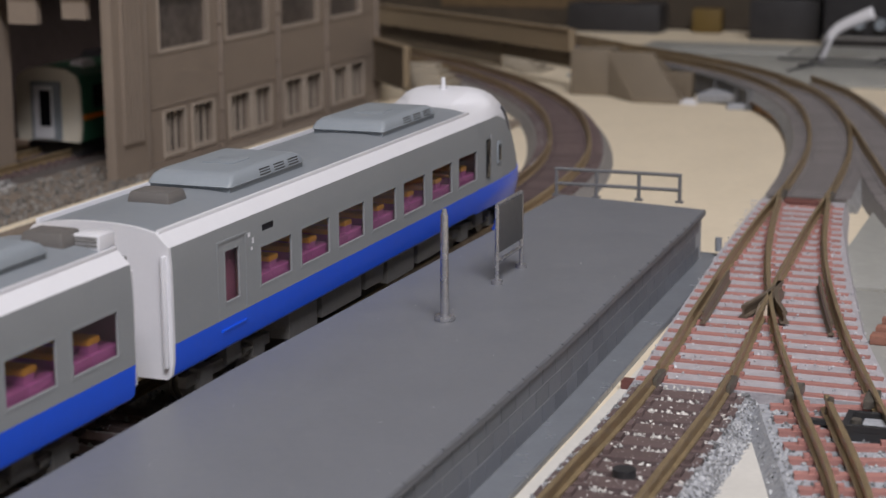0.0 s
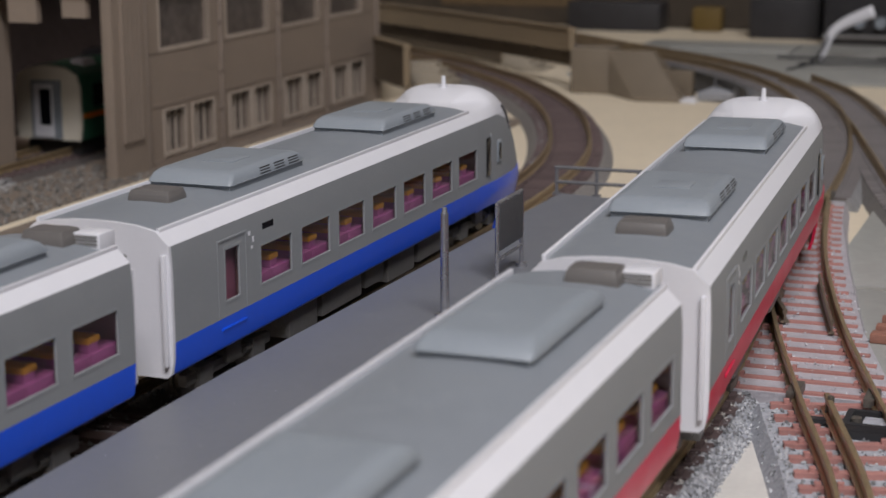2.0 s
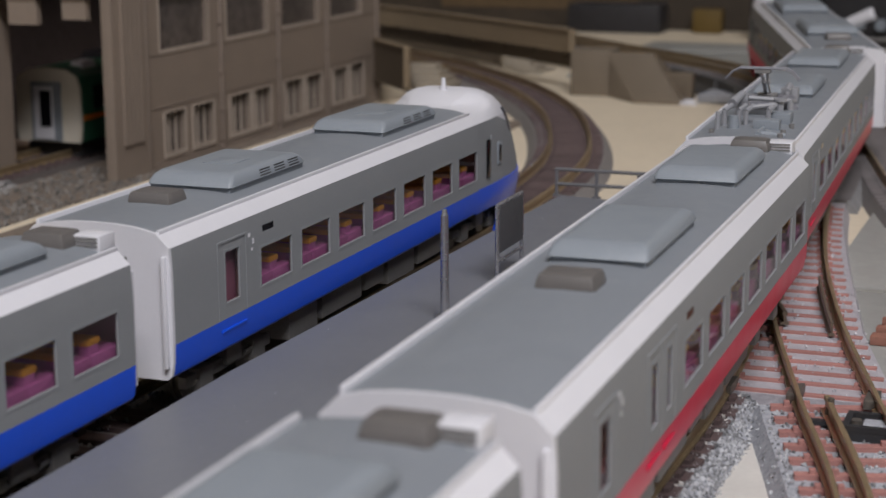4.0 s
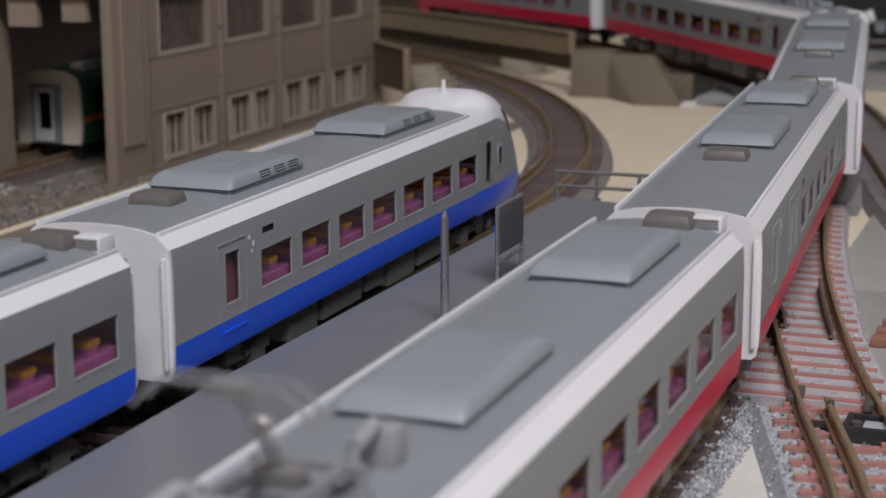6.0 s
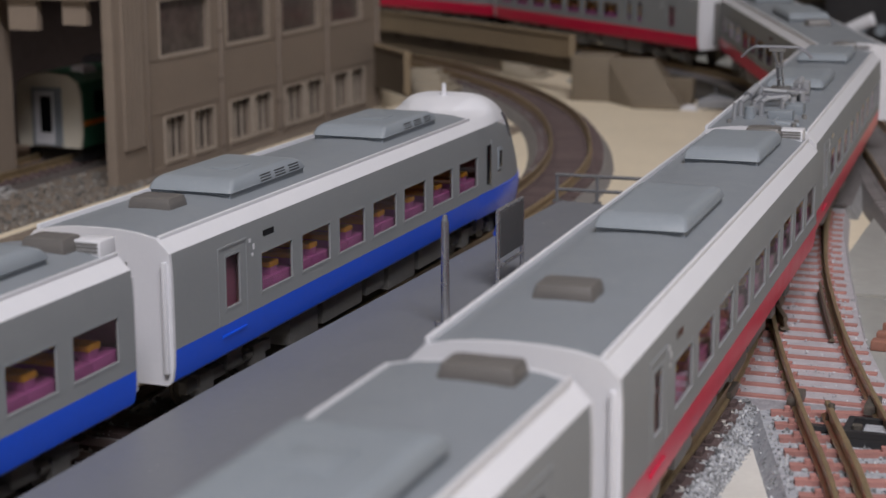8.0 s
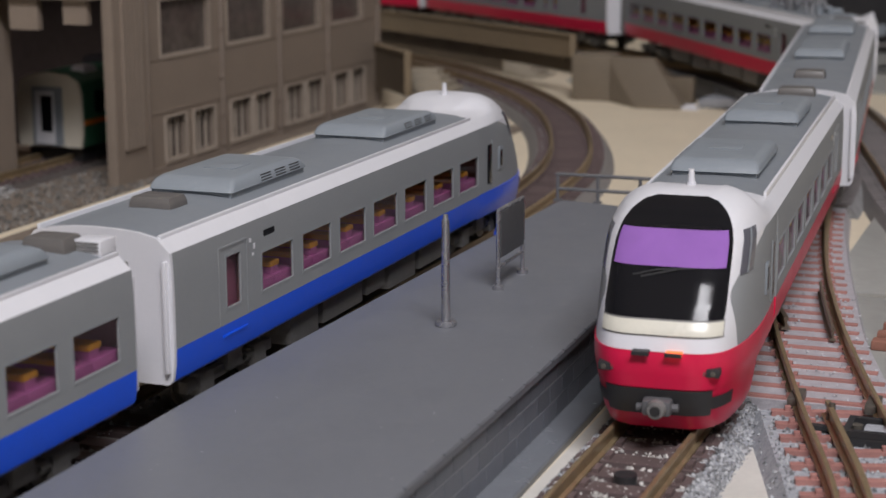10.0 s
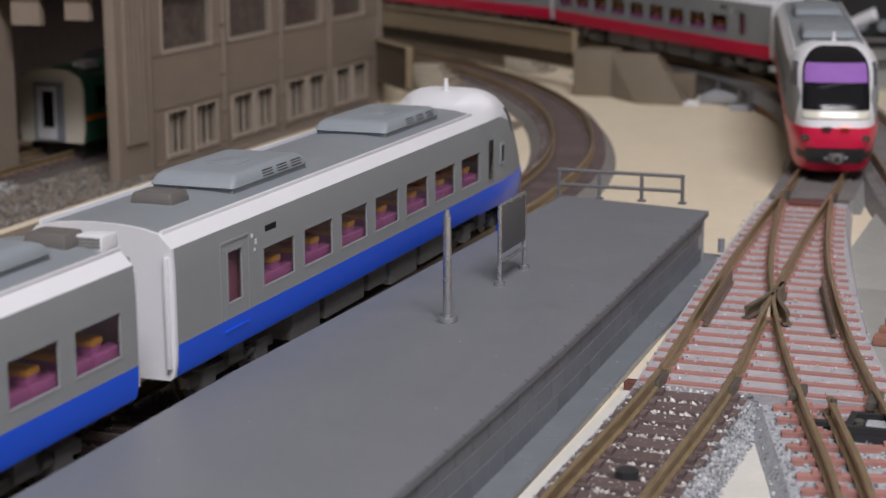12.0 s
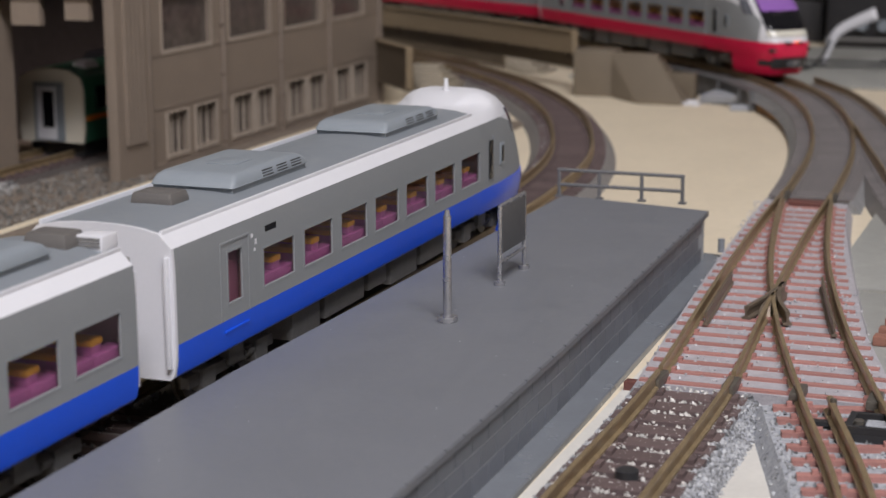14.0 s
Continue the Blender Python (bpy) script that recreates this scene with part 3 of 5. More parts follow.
def nose_point(z, a):
    """A point of the cab front at height z, a from 0 (side) to 1 (middle)."""
    zs = [0.6, 2.0, 4.0, 6.0, 8.0, 9.8, 12.4, 15.0, 17.5, 20.0, 21.5, 22.4, 23.3, 24.3, 25.2, 25.8, 26.2]
    ws = [8.2, 8.7, 9.0, 9.3, 9.74, 9.8, 9.8, 9.8, 9.79, 9.73, 9.6, 9.3, 8.9, 8.3, 7.3, 6.2, 4.8]
    w, f = np.interp(z, zs, ws), nose_front(z)
    th = a * math.pi / 2
    y = CAB + (f - CAB) * math.sin(th) ** 0.62
    k = min(1, max(0, (116 - y) / 12))
    k = k * k * (3 - 2 * k)
    zz = z - max(0, z - 22.4) * k * 0.66
    # behind the cap the width follows the roof
    w = w * (1 - k) + k * min(w, float(np.interp(zz, [21.5, 22.32, 23.15, 23.7, 24.0], [9.6, 8.78, 7.95, 5.6, 3.3])))
    return (w * math.cos(th) ** 0.42, y, zz)


def nose_at(z, y):
    """The a at which the cab front at height z lies y along the car."""
    q = min(1.0, max(0.0, (y - CAB) / (nose_front(z) - CAB)))
    return math.asin(q ** (1 / 0.62)) / (math.pi / 2)


def nose_patch(zs, lo, hi, out=0.0, n=14, sides=(1, -1)):
    """A smooth patch of the cab front over heights zs, from a = lo(z) to hi(z)."""
    bm = bmesh.new()
    for s in sides:
        rows = []
        for z in zs:
            row = []
            for i in range(n + 1):
                a = lo(z) + (hi(z) - lo(z)) * i / n
                x, y, zz = nose_point(z, a)
                k = Vector((x, (y - CAB) * 0.6, (zz - 10) * 0.25)).normalized() * out * min(1, a / 0.25)
                row.append(bm.verts.new((s * (x + k.x), y + k.y, zz + k.z)))
            rows.append(row)
        for r0, r1 in zip(rows, rows[1:]):
            for i in range(n):
                q = (r0[i], r0[i + 1], r1[i + 1], r1[i])
                bm.faces.new(q if s > 0 else q[::-1])
    bmesh.ops.remove_doubles(bm, verts=bm.verts, dist=0.01)
    bmesh.ops.recalc_face_normals(bm, faces=bm.faces)
    return bm


def steps(a, b, n):
    return [a + (b - a) * i / n for i in range(n + 1)]


def cab(car, stripe):
    def edge(z):
        return nose_at(z, 130.5 - 15.0 * max(0.0, (z - 15.0) / 6.5) ** 2)

    def corner(z, lo, z0, z1, r, amount):
        """A side edge of the windscreen with rounded corners."""
        t = max(0.0, (z - (z1 - r)) / r, ((z0 + r * 0.4) - z) / (r * 0.4) * 0.35)
        return lo + amount * (1 - math.sqrt(max(0.0, 1 - min(1.0, t) ** 2)))

    one, nil = (lambda z: 1.0), (lambda z: 0.0)
    white = nose_patch(steps(10.2, 21.5, 20), edge, one, 0, 26)
    cap = nose_patch(steps(21.5, 26.2, 16), nil, one, 0, 36)
    top = [nose_point(26.2, i / 36) for i in range(37)]
    cap.faces.new([cap.verts.new(p) for p in top] + [cap.verts.new((-x, y, z)) for x, y, z in reversed(top[:-1])])
    bmesh.ops.remove_doubles(cap, verts=cap.verts, dist=0.01)
    bmesh.ops.recalc_face_normals(cap, faces=cap.faces)
    skin("cab_shell", white, M_WHITE, car, 0.5, "white rounded cab front")
    skin("cab_cap", cap, M_WHITE, car, 0.4, "white rounded cab roof")
    skin("cab_side", nose_patch(steps(10.2, 21.5, 20), nil, edge, 0, 22), M_GREY, car, 0.5)
    skin("cab_skirt", nose_patch(steps(6.0, 10.2, 6), nil, one, 0.22, 36), stripe, car, 0.5)
    skin("lower_skirt", nose_patch(steps(0.6, 6.0, 8), lambda z: nose_at(z, 118.5), one, 0.1, 30), stripe, car, 0.5)
    z0, z1 = 13.7, 25.6
    ws = skin("windscreen", nose_patch(steps(z0, z1, 34), lambda z: corner(z, 0.705, z0, z1, 3.2, 0.20), one, 0.12, 16), M_SCREEN, car, 0.1, "large glossy black windscreen")
    part("cab_blind", nose_patch(steps(18.9, 22.6, 8), lambda z: 0.755, one, 0.26, 12), M_PURPLE, ws, "purple cab interior behind the windscreen")
    part("windscreen_sill", nose_patch(steps(12.0, 13.5, 4), lambda z: 0.71, one, 0.16, 12), M_SILL, ws, "pale panel under the windscreen")
    part("sill_gap", nose_patch(steps(11.8, 13.7, 4), lambda z: 0.70, one, 0.06, 12), M_UNDER, ws)
    wp = bmesh.new()
    for (za, xa), (zb, xb) in (((18.9, -3.8), (18.6, 1.2)), ((18.6, 1.2), (17.9, 4.0)), ((18.7, -1.0), (17.8, 3.0))):
        rod(wp, (xa, nose_front(za) - 0.03 * xa * xa + 0.42, za), (xb, nose_front(zb) - 0.03 * xb * xb + 0.42, zb), 0.13, 6)
    part("wiper", wp, M_BLACK, ws)
    qw = skin("quarter_window", nose_patch(steps(17.8, 22.4, 10), lambda z: 0.40 - (z - 17.8) * 0.006, lambda z: 0.585 - (z - 17.8) * 0.004, 0.1, 8), M_QUARTER, car, 0.1, "dark cab quarter window")
    part("window_bar", nose_patch(steps(17.8, 22.4, 8), lambda z: 0.475 - (z - 17.8) * 0.005, lambda z: 0.50 - (z - 17.8) * 0.005, 0.2, 2), M_UNIT, qw)
    mouth = skin("coupler_recess", nose_patch(steps(2.6, 5.8, 6), lambda z: 0.76, one, 0.30, 12), M_BLACK, car, 0.1)
    part("recess_side", nose_patch(steps(3.4, 5.0, 4), lambda z: 0.52, lambda z: 0.76, 0.30, 6), M_BLACK, mouth)
    part("antenna", rod(rod(bmesh.new(), (0, 114.5, 24.2), (0, 114.5, 26.3), 0.75, 14, 0.6), (0, 114.5, 26.3), (0, 114.5, 27.9), 0.45, 14, 0.35), M_WHITE, car)
    bm = boxm(-1.9, 1.5, 135.2, 137.6, 3.0, 4.9, 0.5)
    rod(bm, (-2.6, 136.4, 3.9), (2.2, 136.4, 3.7), 0.5, 10)
    cp = part("coupler", bm, M_COUPLER, car)
    ring = rod(bmesh.new(), (-0.3, 137.4, 4.0), (-0.3, 138.7, 4.0), 1.15, 18, 1.0)
    bmesh.ops.bevel(ring, geom=list(ring.edges), offset=0.15, segments=2, affect="EDGES")
    part("coupler_ring", ring, M_UNDER, cp)
    part("coupler_hole", rod(bmesh.new(), (-0.3, 138.6, 4.0), (-0.3, 138.78, 4.0), 0.62, 14), M_BLACK, cp)
    for s in (-1, 1):
        hl = part("headlight_housing", boxm(s * 5.7 - 1.35, s * 5.7 + 1.35, 133.2, 135.6, 7.5, 8.55, 0.25), M_BLACK, car)
        for o in (-0.6, 0.6):
            part("headlight", rod(bmesh.new(), (s * 5.7 + o, 135.5, 8.0), (s * 5.7 + o, 135.72, 8.0), 0.3, 10), M_JOINER, hl)
        tl = part("tail_lamp", boxm(s * 1.9 - 0.95, s * 1.9 + 0.95, 135.2, 136.75, 9.95, 10.4, 0.05), M_TAIL if s < 0 else M_BLACK, car)
        part("lamp_hood", boxm(s * 1.9 - 1.0, s * 1.9 + 1.0, 136.76, 136.9, 9.9, 10.42, 0.04), M_BLACK, tl)
        dw = part("cab_door_window", boxm(s * 9.84 - 0.07, s * 9.84 + 0.07, 109.2, 111.2, 11.6, 18.2, 0.05), M_SCREEN, car)
        part("door_edge", boxm(s * 9.84 - 0.1, s * 9.84 + 0.1, 111.2, 111.5, 11.0, 18.8, 0.05), M_GREY, dw)
        rw = part("cab_rear_window", boxm(s * 9.8 - 0.15, s * 9.8 + 0.15, 115.0, 117.0, 13.2, 17.0, 0.05), M_UNIT, car)
        part("pane", boxm(s * 9.8 - 0.2, s * 9.8 + 0.2, 115.4, 116.6, 13.7, 16.5, 0.05), M_SCREEN, rw)


def seats(car, y0, n, length):
    """Rows of seats, one part a row."""
    for k in range(n):
        y = y0 + k * 6.06
        bm = bmesh.new()
        for s in (-1, 1):
            box(bm, s * 5.0 - 4.0, s * 5.0 + 4.0, y, y + 5.95, 9.6, 13.1, 0.15)
            box(bm, s * 5.6 - 3.0, s * 5.6 + 3.0, y, y + 2.0, 12.0, 14.6, 0.3)
        st = part("seat_row", bm, M_SEAT, car)
        bm = bmesh.new()
        for s in (-1, 1):
            box(bm, s * 5.6 - 3.05, s * 5.6 + 3.05, y - 0.2, y + 2.3, 14.0, 14.8, 0.25)
        part("headrest", bm, M_YELLOW, st)


def roof_unit(car, y0, y1, half=6.2, h=2.1):
    bm = bmesh.new()
    top = 23.9 + h
    rings = [(0.3, 0.3, 24.2), (0.0, 0.0, 24.4), (0.08, 0.45, 24.95), (0.3, 1.05, top - 0.5), (0.75, 1.9, top - 0.12), (1.4, 3.0, top)]
    vs = [[bm.verts.new(p) for p in ((-half + u, y0 + w, z), (half - u, y0 + w, z), (half - u, y1 - w, z), (-half + u, y1 - w, z))] for u, w, z in rings]
    for a, b in zip(vs, vs[1:]):
        for i in range(4):
            bm.faces.new((a[i], a[(i + 1) % 4], b[(i + 1) % 4], b[i]))
    bm.faces.new(vs[0][::-1])
    bm.faces.new(vs[-1])
    corner = [e for e in bm.edges if abs(e.verts[0].co.z - e.verts[1].co.z) > 0.01]
    bmesh.ops.bevel(bm, geom=corner, offset=0.55, segments=3, affect="EDGES", profile=0.5)
    u = part("air_conditioner", bm, M_UNIT, car)
    part("base_rim", boxm(-half + 0.35, half - 0.35, y0 + 0.4, y1 - 0.4, 22.7, 24.3), M_UNIT, u)
    if half > 5.8:
        for k in range(3):
            y = y0 + 8.5 + k * 4.3
            for j in range(3):
                part("grille_slot", boxm(half - 0.05 - j * 0.09 - 0.14, half - 0.05 - j * 0.09 + 0.05, y, y + 3.0, 24.62 + j * 0.34, 24.78 + j * 0.34), M_BLACK, u)
        part("top_panel", boxm(-2.2, 2.2, y0 + 8, y0 + 13, 23.9 + h - 0.05, 23.9 + h + 0.1, 0.06), M_UNIT, u)
    return u


def bogie(car, y):
    t = part("bogie", boxm(-5.4, 5.4, y - 3, y + 3, 2.2, 4.2, 0.3), M_BLACK, car)
    for s in (-1, 1):
        bm = boxm(s * 6.3 - 0.6, s * 6.3 + 0.6, y - 11.5, y + 11.5, 2.4, 3.9, 0.2)
        for o in (-7.2, 7.2):
            box(bm, s * 6.6 - 0.8, s * 6.6 + 0.8, y + o - 1.7, y + o + 1.7, 1.5, 4.3, 0.2)
        box(bm, s * 6.7 - 0.8, s * 6.7 + 0.8, y - 2, y + 2, 3.0, 5.4, 0.3)
        rod(bm, (s * 6.9, y + 3.4, 3.3), (s * 6.9, y + 5.2, 3.3), 0.5)
        part("side_frame", bm, M_UNDER, t)
        for o in (-7.2, 7.2):
            part("wheel", rod(rod(bmesh.new(), (s * 4.3, y + o, 2.9), (s * 5.0, y + o, 2.9), 2.85, 20), (s * 3.9, y + o, 2.9), (s * 4.3, y + o, 2.9), 3.2, 20), M_JOINER, t)


def underfloor(car, y0, y1):
    y = y0
    k = 0
    while y < y1:
        w = [9, 14, 7, 11, 16][k % 5]
        for s in (-1, 1):
            part("equipment_box", boxm(s * 5.2 - 2.4, s * 5.2 + 2.4, y, min(y + w, y1), 1.6 + (k % 3) * 0.5, 6.2, 0.25), M_UNDER, car)
        y += w + 1.6
        k += 1
    part("floor", boxm(-8.6, 8.6, 3, y1 + 26, 5.9, 6.6), M_UNDER, car)


def rail_car(kind, stripe, name, label, group, fold=0.0, vent=(-3.1, 3.1, 11.8, 16.8)):
    """A car from y = 0 (its near end) on. kind: cab, plain, panto."""
    car = thing(name, label, "train car", group)
    L = 105.0 if kind == "cab" else 132.0
    nw, w0 = (7 if kind == "cab" else 9), 22.55
    doors = [(12.9, 16.6)] + ([(32.0, 34.6), (38.6, 40.6)] if kind == "service" else [])
    first = 2 if kind == "service" else 0
    opens = doors + [(w0 + k * PITCH, w0 + k * PITCH + WIN) for k in range(first, nw)]
    opens.sort()
    ys = [0.0]
    for a, b in opens:
        ys += [a, b]
    ys.append(L)
    cells = {i for i, y in enumerate(ys[:-1]) if any(abs(y - a) < 1e-6 for a, b in opens)}
    skin("body_side", strip([3, 4, 5, 6, 7, 8], ys, {(i, 4) for i in cells} | {(i, 5) for i in cells if ys[i + 1] - ys[i] < 4}), M_GREY, car, 0.3)
    skin("side_stripe", strip([0, 1, 2, 3], [0.0, L]), stripe, car, 0.6)
    skin("roof_edge", strip([8, 9, 10], [0.0, L]), M_WHITE, car, 0.4, "white roof edge band")
    for s in (-1, 1):
        part("roof_lip", boxm(s * 7.95 - 0.2, s * 7.95 + 0.2, 0.2, L, 22.8, 23.4 if s > 0 else 23.75, 0.06), M_WHITE, car)
    bm = strip([10, 11, 12, 13], [0.0, L])
    bmesh.ops.remove_doubles(bm, verts=bm.verts, dist=0.001)
    skin("roof", bm, M_ROOF, car, 0.5)
    for a, b in opens:
        for s in (1, -1):
            win = b - a > 4
            zt = 17.0 if win else 18.4
            bm = boxm(s * 9.56 - 0.05, s * 9.56 + 0.05, a - 0.1, b + 0.1, 12.05, zt + 0.1)
            pn = part("window" if win else "door_window", bm, M_GLASS, car)
            # raised rim round the opening
            fr = bmesh.new()
            for q in ((a - 0.3, b + 0.3, 11.8, 12.12), (a - 0.3, b + 0.3, zt + 0.02, zt + 0.3), (a - 0.3, a - 0.02, 12.12, zt + 0.02), (b + 0.02, b + 0.3, 12.12, zt + 0.02)):
                box(fr, s * 9.76 - 0.1, s * 9.76 + 0.08, *q)
            part("window_rim", fr, M_GREY, pn)
    for a, b in doors:
        for s in (1, -1):
            fr = bmesh.new()
            for q in ((a - 2.0, a - 1.75, 10.3, 19.6), (b + 1.75, b + 2.0, 10.3, 19.6), (a - 2.0, b + 2.0, 19.6, 19.85)):
                box(fr, s * 9.72 - 0.13, s * 9.72 + 0.13, *q)
            part("door_frame", fr, M_GREY, car)
            part("door_step", boxm(s * 9.72 - 0.2, s * 9.72 + 0.2, a - 1.2, b + 1.6, 8.6, 8.95, 0.08), stripe, car)
    # destination panel
    for s in (1, -1):
        part("display_window", boxm(s * 9.68 - 0.08, s * 9.68 + 0.08, w0 + 0.6 + first * 12.1, w0 + 3.8 + first * 12.1, 18.6, 19.8), M_SCREEN, car)
    for s in (1, -1):
        for y, z0, z1 in ((19.2, 19.0, 19.5), (20.2, 18.0, 18.7), (19.8, 17.2, 17.6)):
            part("marking", boxm(s * 9.73 - 0.08, s * 9.73 + 0.08, y, y + 0.5, z0, z1), M_WHITE, car)
    seats(car, w0 - 1, nw * 2, L)
    part("interior_floor", boxm(-9.0, 9.0, 2, L - 1, 8.6, 9.4), M_CABIN, car)
    part("interior_ceiling", boxm(-8.9, 8.9, 2, L - 1, 20.6, 21.0), M_CABIN, car)
    part("vestibule", boxm(-8.6, 8.6, 11.8, 17.8, 9.4, 20.6), M_LOBBY, car)
    part("interior_partition", boxm(-9.0, 9.0, w0 - 4.5, w0 - 4.0, 9.4, 20.6), M_CABIN, car)
    part("interior_partition", boxm(-9.0, 9.0, w0 + nw * PITCH + 0.5, w0 + nw * PITCH + 1.0, 9.4, 20.6), M_CABIN, car)
    # end wall with the gangway
    for y, sg in ((0.0, -1),) + (() if kind == "cab" else ((132.0, 1),)):
        bm = bmesh.new()
        pts = [(x, z) for x, z in PROF] + [(-x, z) for x, z in reversed(PROF[:-1])]
        grow, y0, y1 = (1.005, 0.0, -0.5) if sg < 0 else (0.985, y - 0.8, y - 0.15)
        f = bm.faces.new([bm.verts.new((x * grow, y0, z + (0.05 if sg < 0 else -0.12) * (z > 15))) for x, z in pts])
        ex = bmesh.ops.extrude_face_region(bm, geom=[f])
        for v in ex["geom"]:
            if isinstance(v, bmesh.types.BMVert):
                v.co.y = y1
        bmesh.ops.recalc_face_normals(bm, faces=bm.faces)
        ew = part("end_wall", bm, M_WHITE, car, "white end wall")
        bm = bmesh.new()
        for s in (-1, 1):
            box(bm, s * 9.1 - 0.25, s * 9.1 + 0.25, min(y - sg * 0.2, y + sg * 1.1), max(y - sg * 0.2, y + sg * 1.1), 7.5, 20.6, 0.1)
        part("end_rail", bm, M_WHITE, ew)
        part("gangway", boxm(-4.6, 4.6, min(y + sg * 0.85, y + sg * 3.6), max(y + sg * 0.85, y + sg * 3.6), 7.2, 20.5, 0.4), M_UNDER, ew)
        if sg > 0:
            st = part("roof_step", boxm(4.0, 7.5, y - 2.6, y + 0.6, 23.2, 25.0, 0.15), M_WHITE, ew)
            for j in range(3):
                part("slot", boxm(4.3, 7.2, y - 2.72, y - 2.5, 23.72 + j * 0.42, 23.94 + j * 0.42), M_UNDER, st)
    if kind == "cab":
        roof_unit(car, 22.2, 44.6, 6.0)
        roof_unit(car, 72.5, 95.5, 6.0)
        part("roof_vent", frustum(bmesh.new(), *vent, 23.6, 25.35, 0.4, 0.65), M_VENT, car)
        cab(car, stripe)
        bogie(car, 19)
        bogie(car, 112)
        underfloor(car, 35, 96)
    else:
        if kind == "panto":
            roof_unit(car, 97.5, 120, 5.3, 1.95)
        else:
            roof_unit(car, *((101, 123.2) if kind == "plain" else (97.5, 120)), 5.4)
        if kind != "panto":
            vy = 16 if kind == "plain" else 36
            roof_unit(car, *((49.5, 74) if kind == "plain" else (48.5, 73)), 5.4)
            part("roof_vent", frustum(bmesh.new(), -3.2, 3.2, vy, vy + 5.4, 23.6, 25.4, 0.4, 0.65), M_VENT, car)
        else:
            roof_unit(car, 50, 73, 5.3, 1.95)
            pantograph(car, fold)
        part("roof_vent", frustum(bmesh.new(), -1.4, 4.7, 126.8, 131.6, 23.4, 25.5, 0.5, 0.8), M_VENT, car)
        bogie(car, 19)
        bogie(car, 113)
        underfloor(car, 35, 97)
    return car


def pantograph(car, fold=0.0):
    z = 23.9
    base = part("pantograph_base", box(box(box(boxm(-4.0, 4.0, 25.2, 26.2, z + 1.6, z + 2.2), -4.0, 4.0, 34, 35, z + 1.6, z + 2.2), -3.0, -2.2, 26, 34, z + 1.6, z + 2.2), 2.2, 3.0, 26, 34, z + 1.6, z + 2.2), M_PANTO, car)
    for x in (-3.7, 3.7):
        for y in (25.7, 34.5):
            part("insulator", rod(rod(bmesh.new(), (x, y, z - 0.6), (x, y, z + 0.5), 0.85, 12), (x, y, z + 0.5), (x, y, z + 1.8), 0.45, 12), M_PANTO, base)
    part("hinge_block", boxm(-1.6, 1.6, 29.4, 31.2, z + 1.8, z + 3.1, 0.2), M_UNDER, base)
    part("lower_arm", rod(rod(bmesh.new(), (-0.35, 30.5, z + 2.8), (-0.35, 27.5, z + 6.9 - fold * 0.6), 0.32, 10), (0.45, 30.7, z + 2.6), (0.3, 27.7, z + 6.7 - fold * 0.6), 0.18, 8), M_SILVER, base)
    arm = bmesh.new()
    rod(arm, (-0.3, 27.5, z + 6.9 - fold * 0.6), (-0.7, 24, z + 10.1 - fold), 0.24, 8)
    rod(arm, (0.3, 27.5, z + 6.9 - fold * 0.6), (0.7, 24, z + 10.1 - fold), 0.24, 8)
    rod(arm, (-0.7, 27.5, z + 6.9 - fold * 0.6), (0.7, 27.5, z + 6.9 - fold * 0.6), 0.45, 10)
    part("upper_arm", arm, M_SILVER, base)
    bow = bmesh.new()
    for dy in (-0.9, 0.9):
        pts = [(-5.9, 8.7), (-4.8, 9.9), (-3.7, 10.5), (3.7, 10.5), (4.8, 9.9), (5.9, 8.7)]
        for (x0, z0), (x1, z1) in zip(pts, pts[1:]):
            rod(bow, (x0, 23.5 + dy, z + z0 - fold), (x1, 23.5 + dy, z + z1 - fold), 0.15, 8)
    part("collector_bow", bow, M_PANTO, base)
    part("hinge", boxm(-1.3, 1.3, 22.6, 24.6, z + 9.7 - fold, z + 10.4 - fold, 0.15), M_UNDER, base)
    part("switch_box", boxm(0.9, 3.8, 40, 42.6, z - 0.5, z + 2.8, 0.25), M_PANTO2, base)
    part("insulator_arm", rod(rod(bmesh.new(), (2.4, 36.5, z + 2.6), (2.4, 40, z + 3.2), 0.6, 10), (2.4, 36.5, z + 2.6), (2.4, 36, z - 0.3), 0.4, 8), M_PANTO2, base)
    part("switch_box", boxm(-4.2, -2.2, 23.4, 24.8, z - 0.5, z + 3.6, 0.25), M_PANTO2, base)
    part("bus_bar", rod(rod(rod(bmesh.new(), (-2.0, 22.4, z + 3.2), (4.4, 24.5, z + 2.6), 0.38, 8), (4.4, 24.5, z - 0.3), (4.4, 24.5, z + 2.8), 0.5, 8), (4.4, 24.5, z + 2.6), (4.9, 27, z + 2.2), 0.35, 8), M_PANTO2, base)
    part("arrester", rod(bmesh.new(), (-4.0, 18.5, z + 2.6), (-3.0, 22.6, z + 3.8), 0.8, 12, 0.6), M_PANTO2, base)
    for x, y in ((-4.4, 13), (-2.2, 13.5), (-1.0, 13.0), (2.2, 15)):
        part("cable_arch", rod(rod(bmesh.new(), (x, y, z - 0.3), (x, y, z + 2.2), 0.42, 8), (x, y, z + 2.2), (x + 0.8, y + 2.4, z + 2.8), 0.42, 8), M_PANTO2, base)
    part("cable", rod(bmesh.new(), (-0.4, 14.6, z + 2.7), (2.8, 16.5, z + 2.9), 0.4, 8), M_PANTO2, base)
    part("post_insulator", rod(rod(bmesh.new(), (3.3, 20.5, z + 1.2), (3.3, 20.5, z + 3.2), 0.6, 10), (3.3, 20.5, z + 3.0), (3.3, 20.5, z + 3.4), 1.0, 10), M_PANTO2, base)
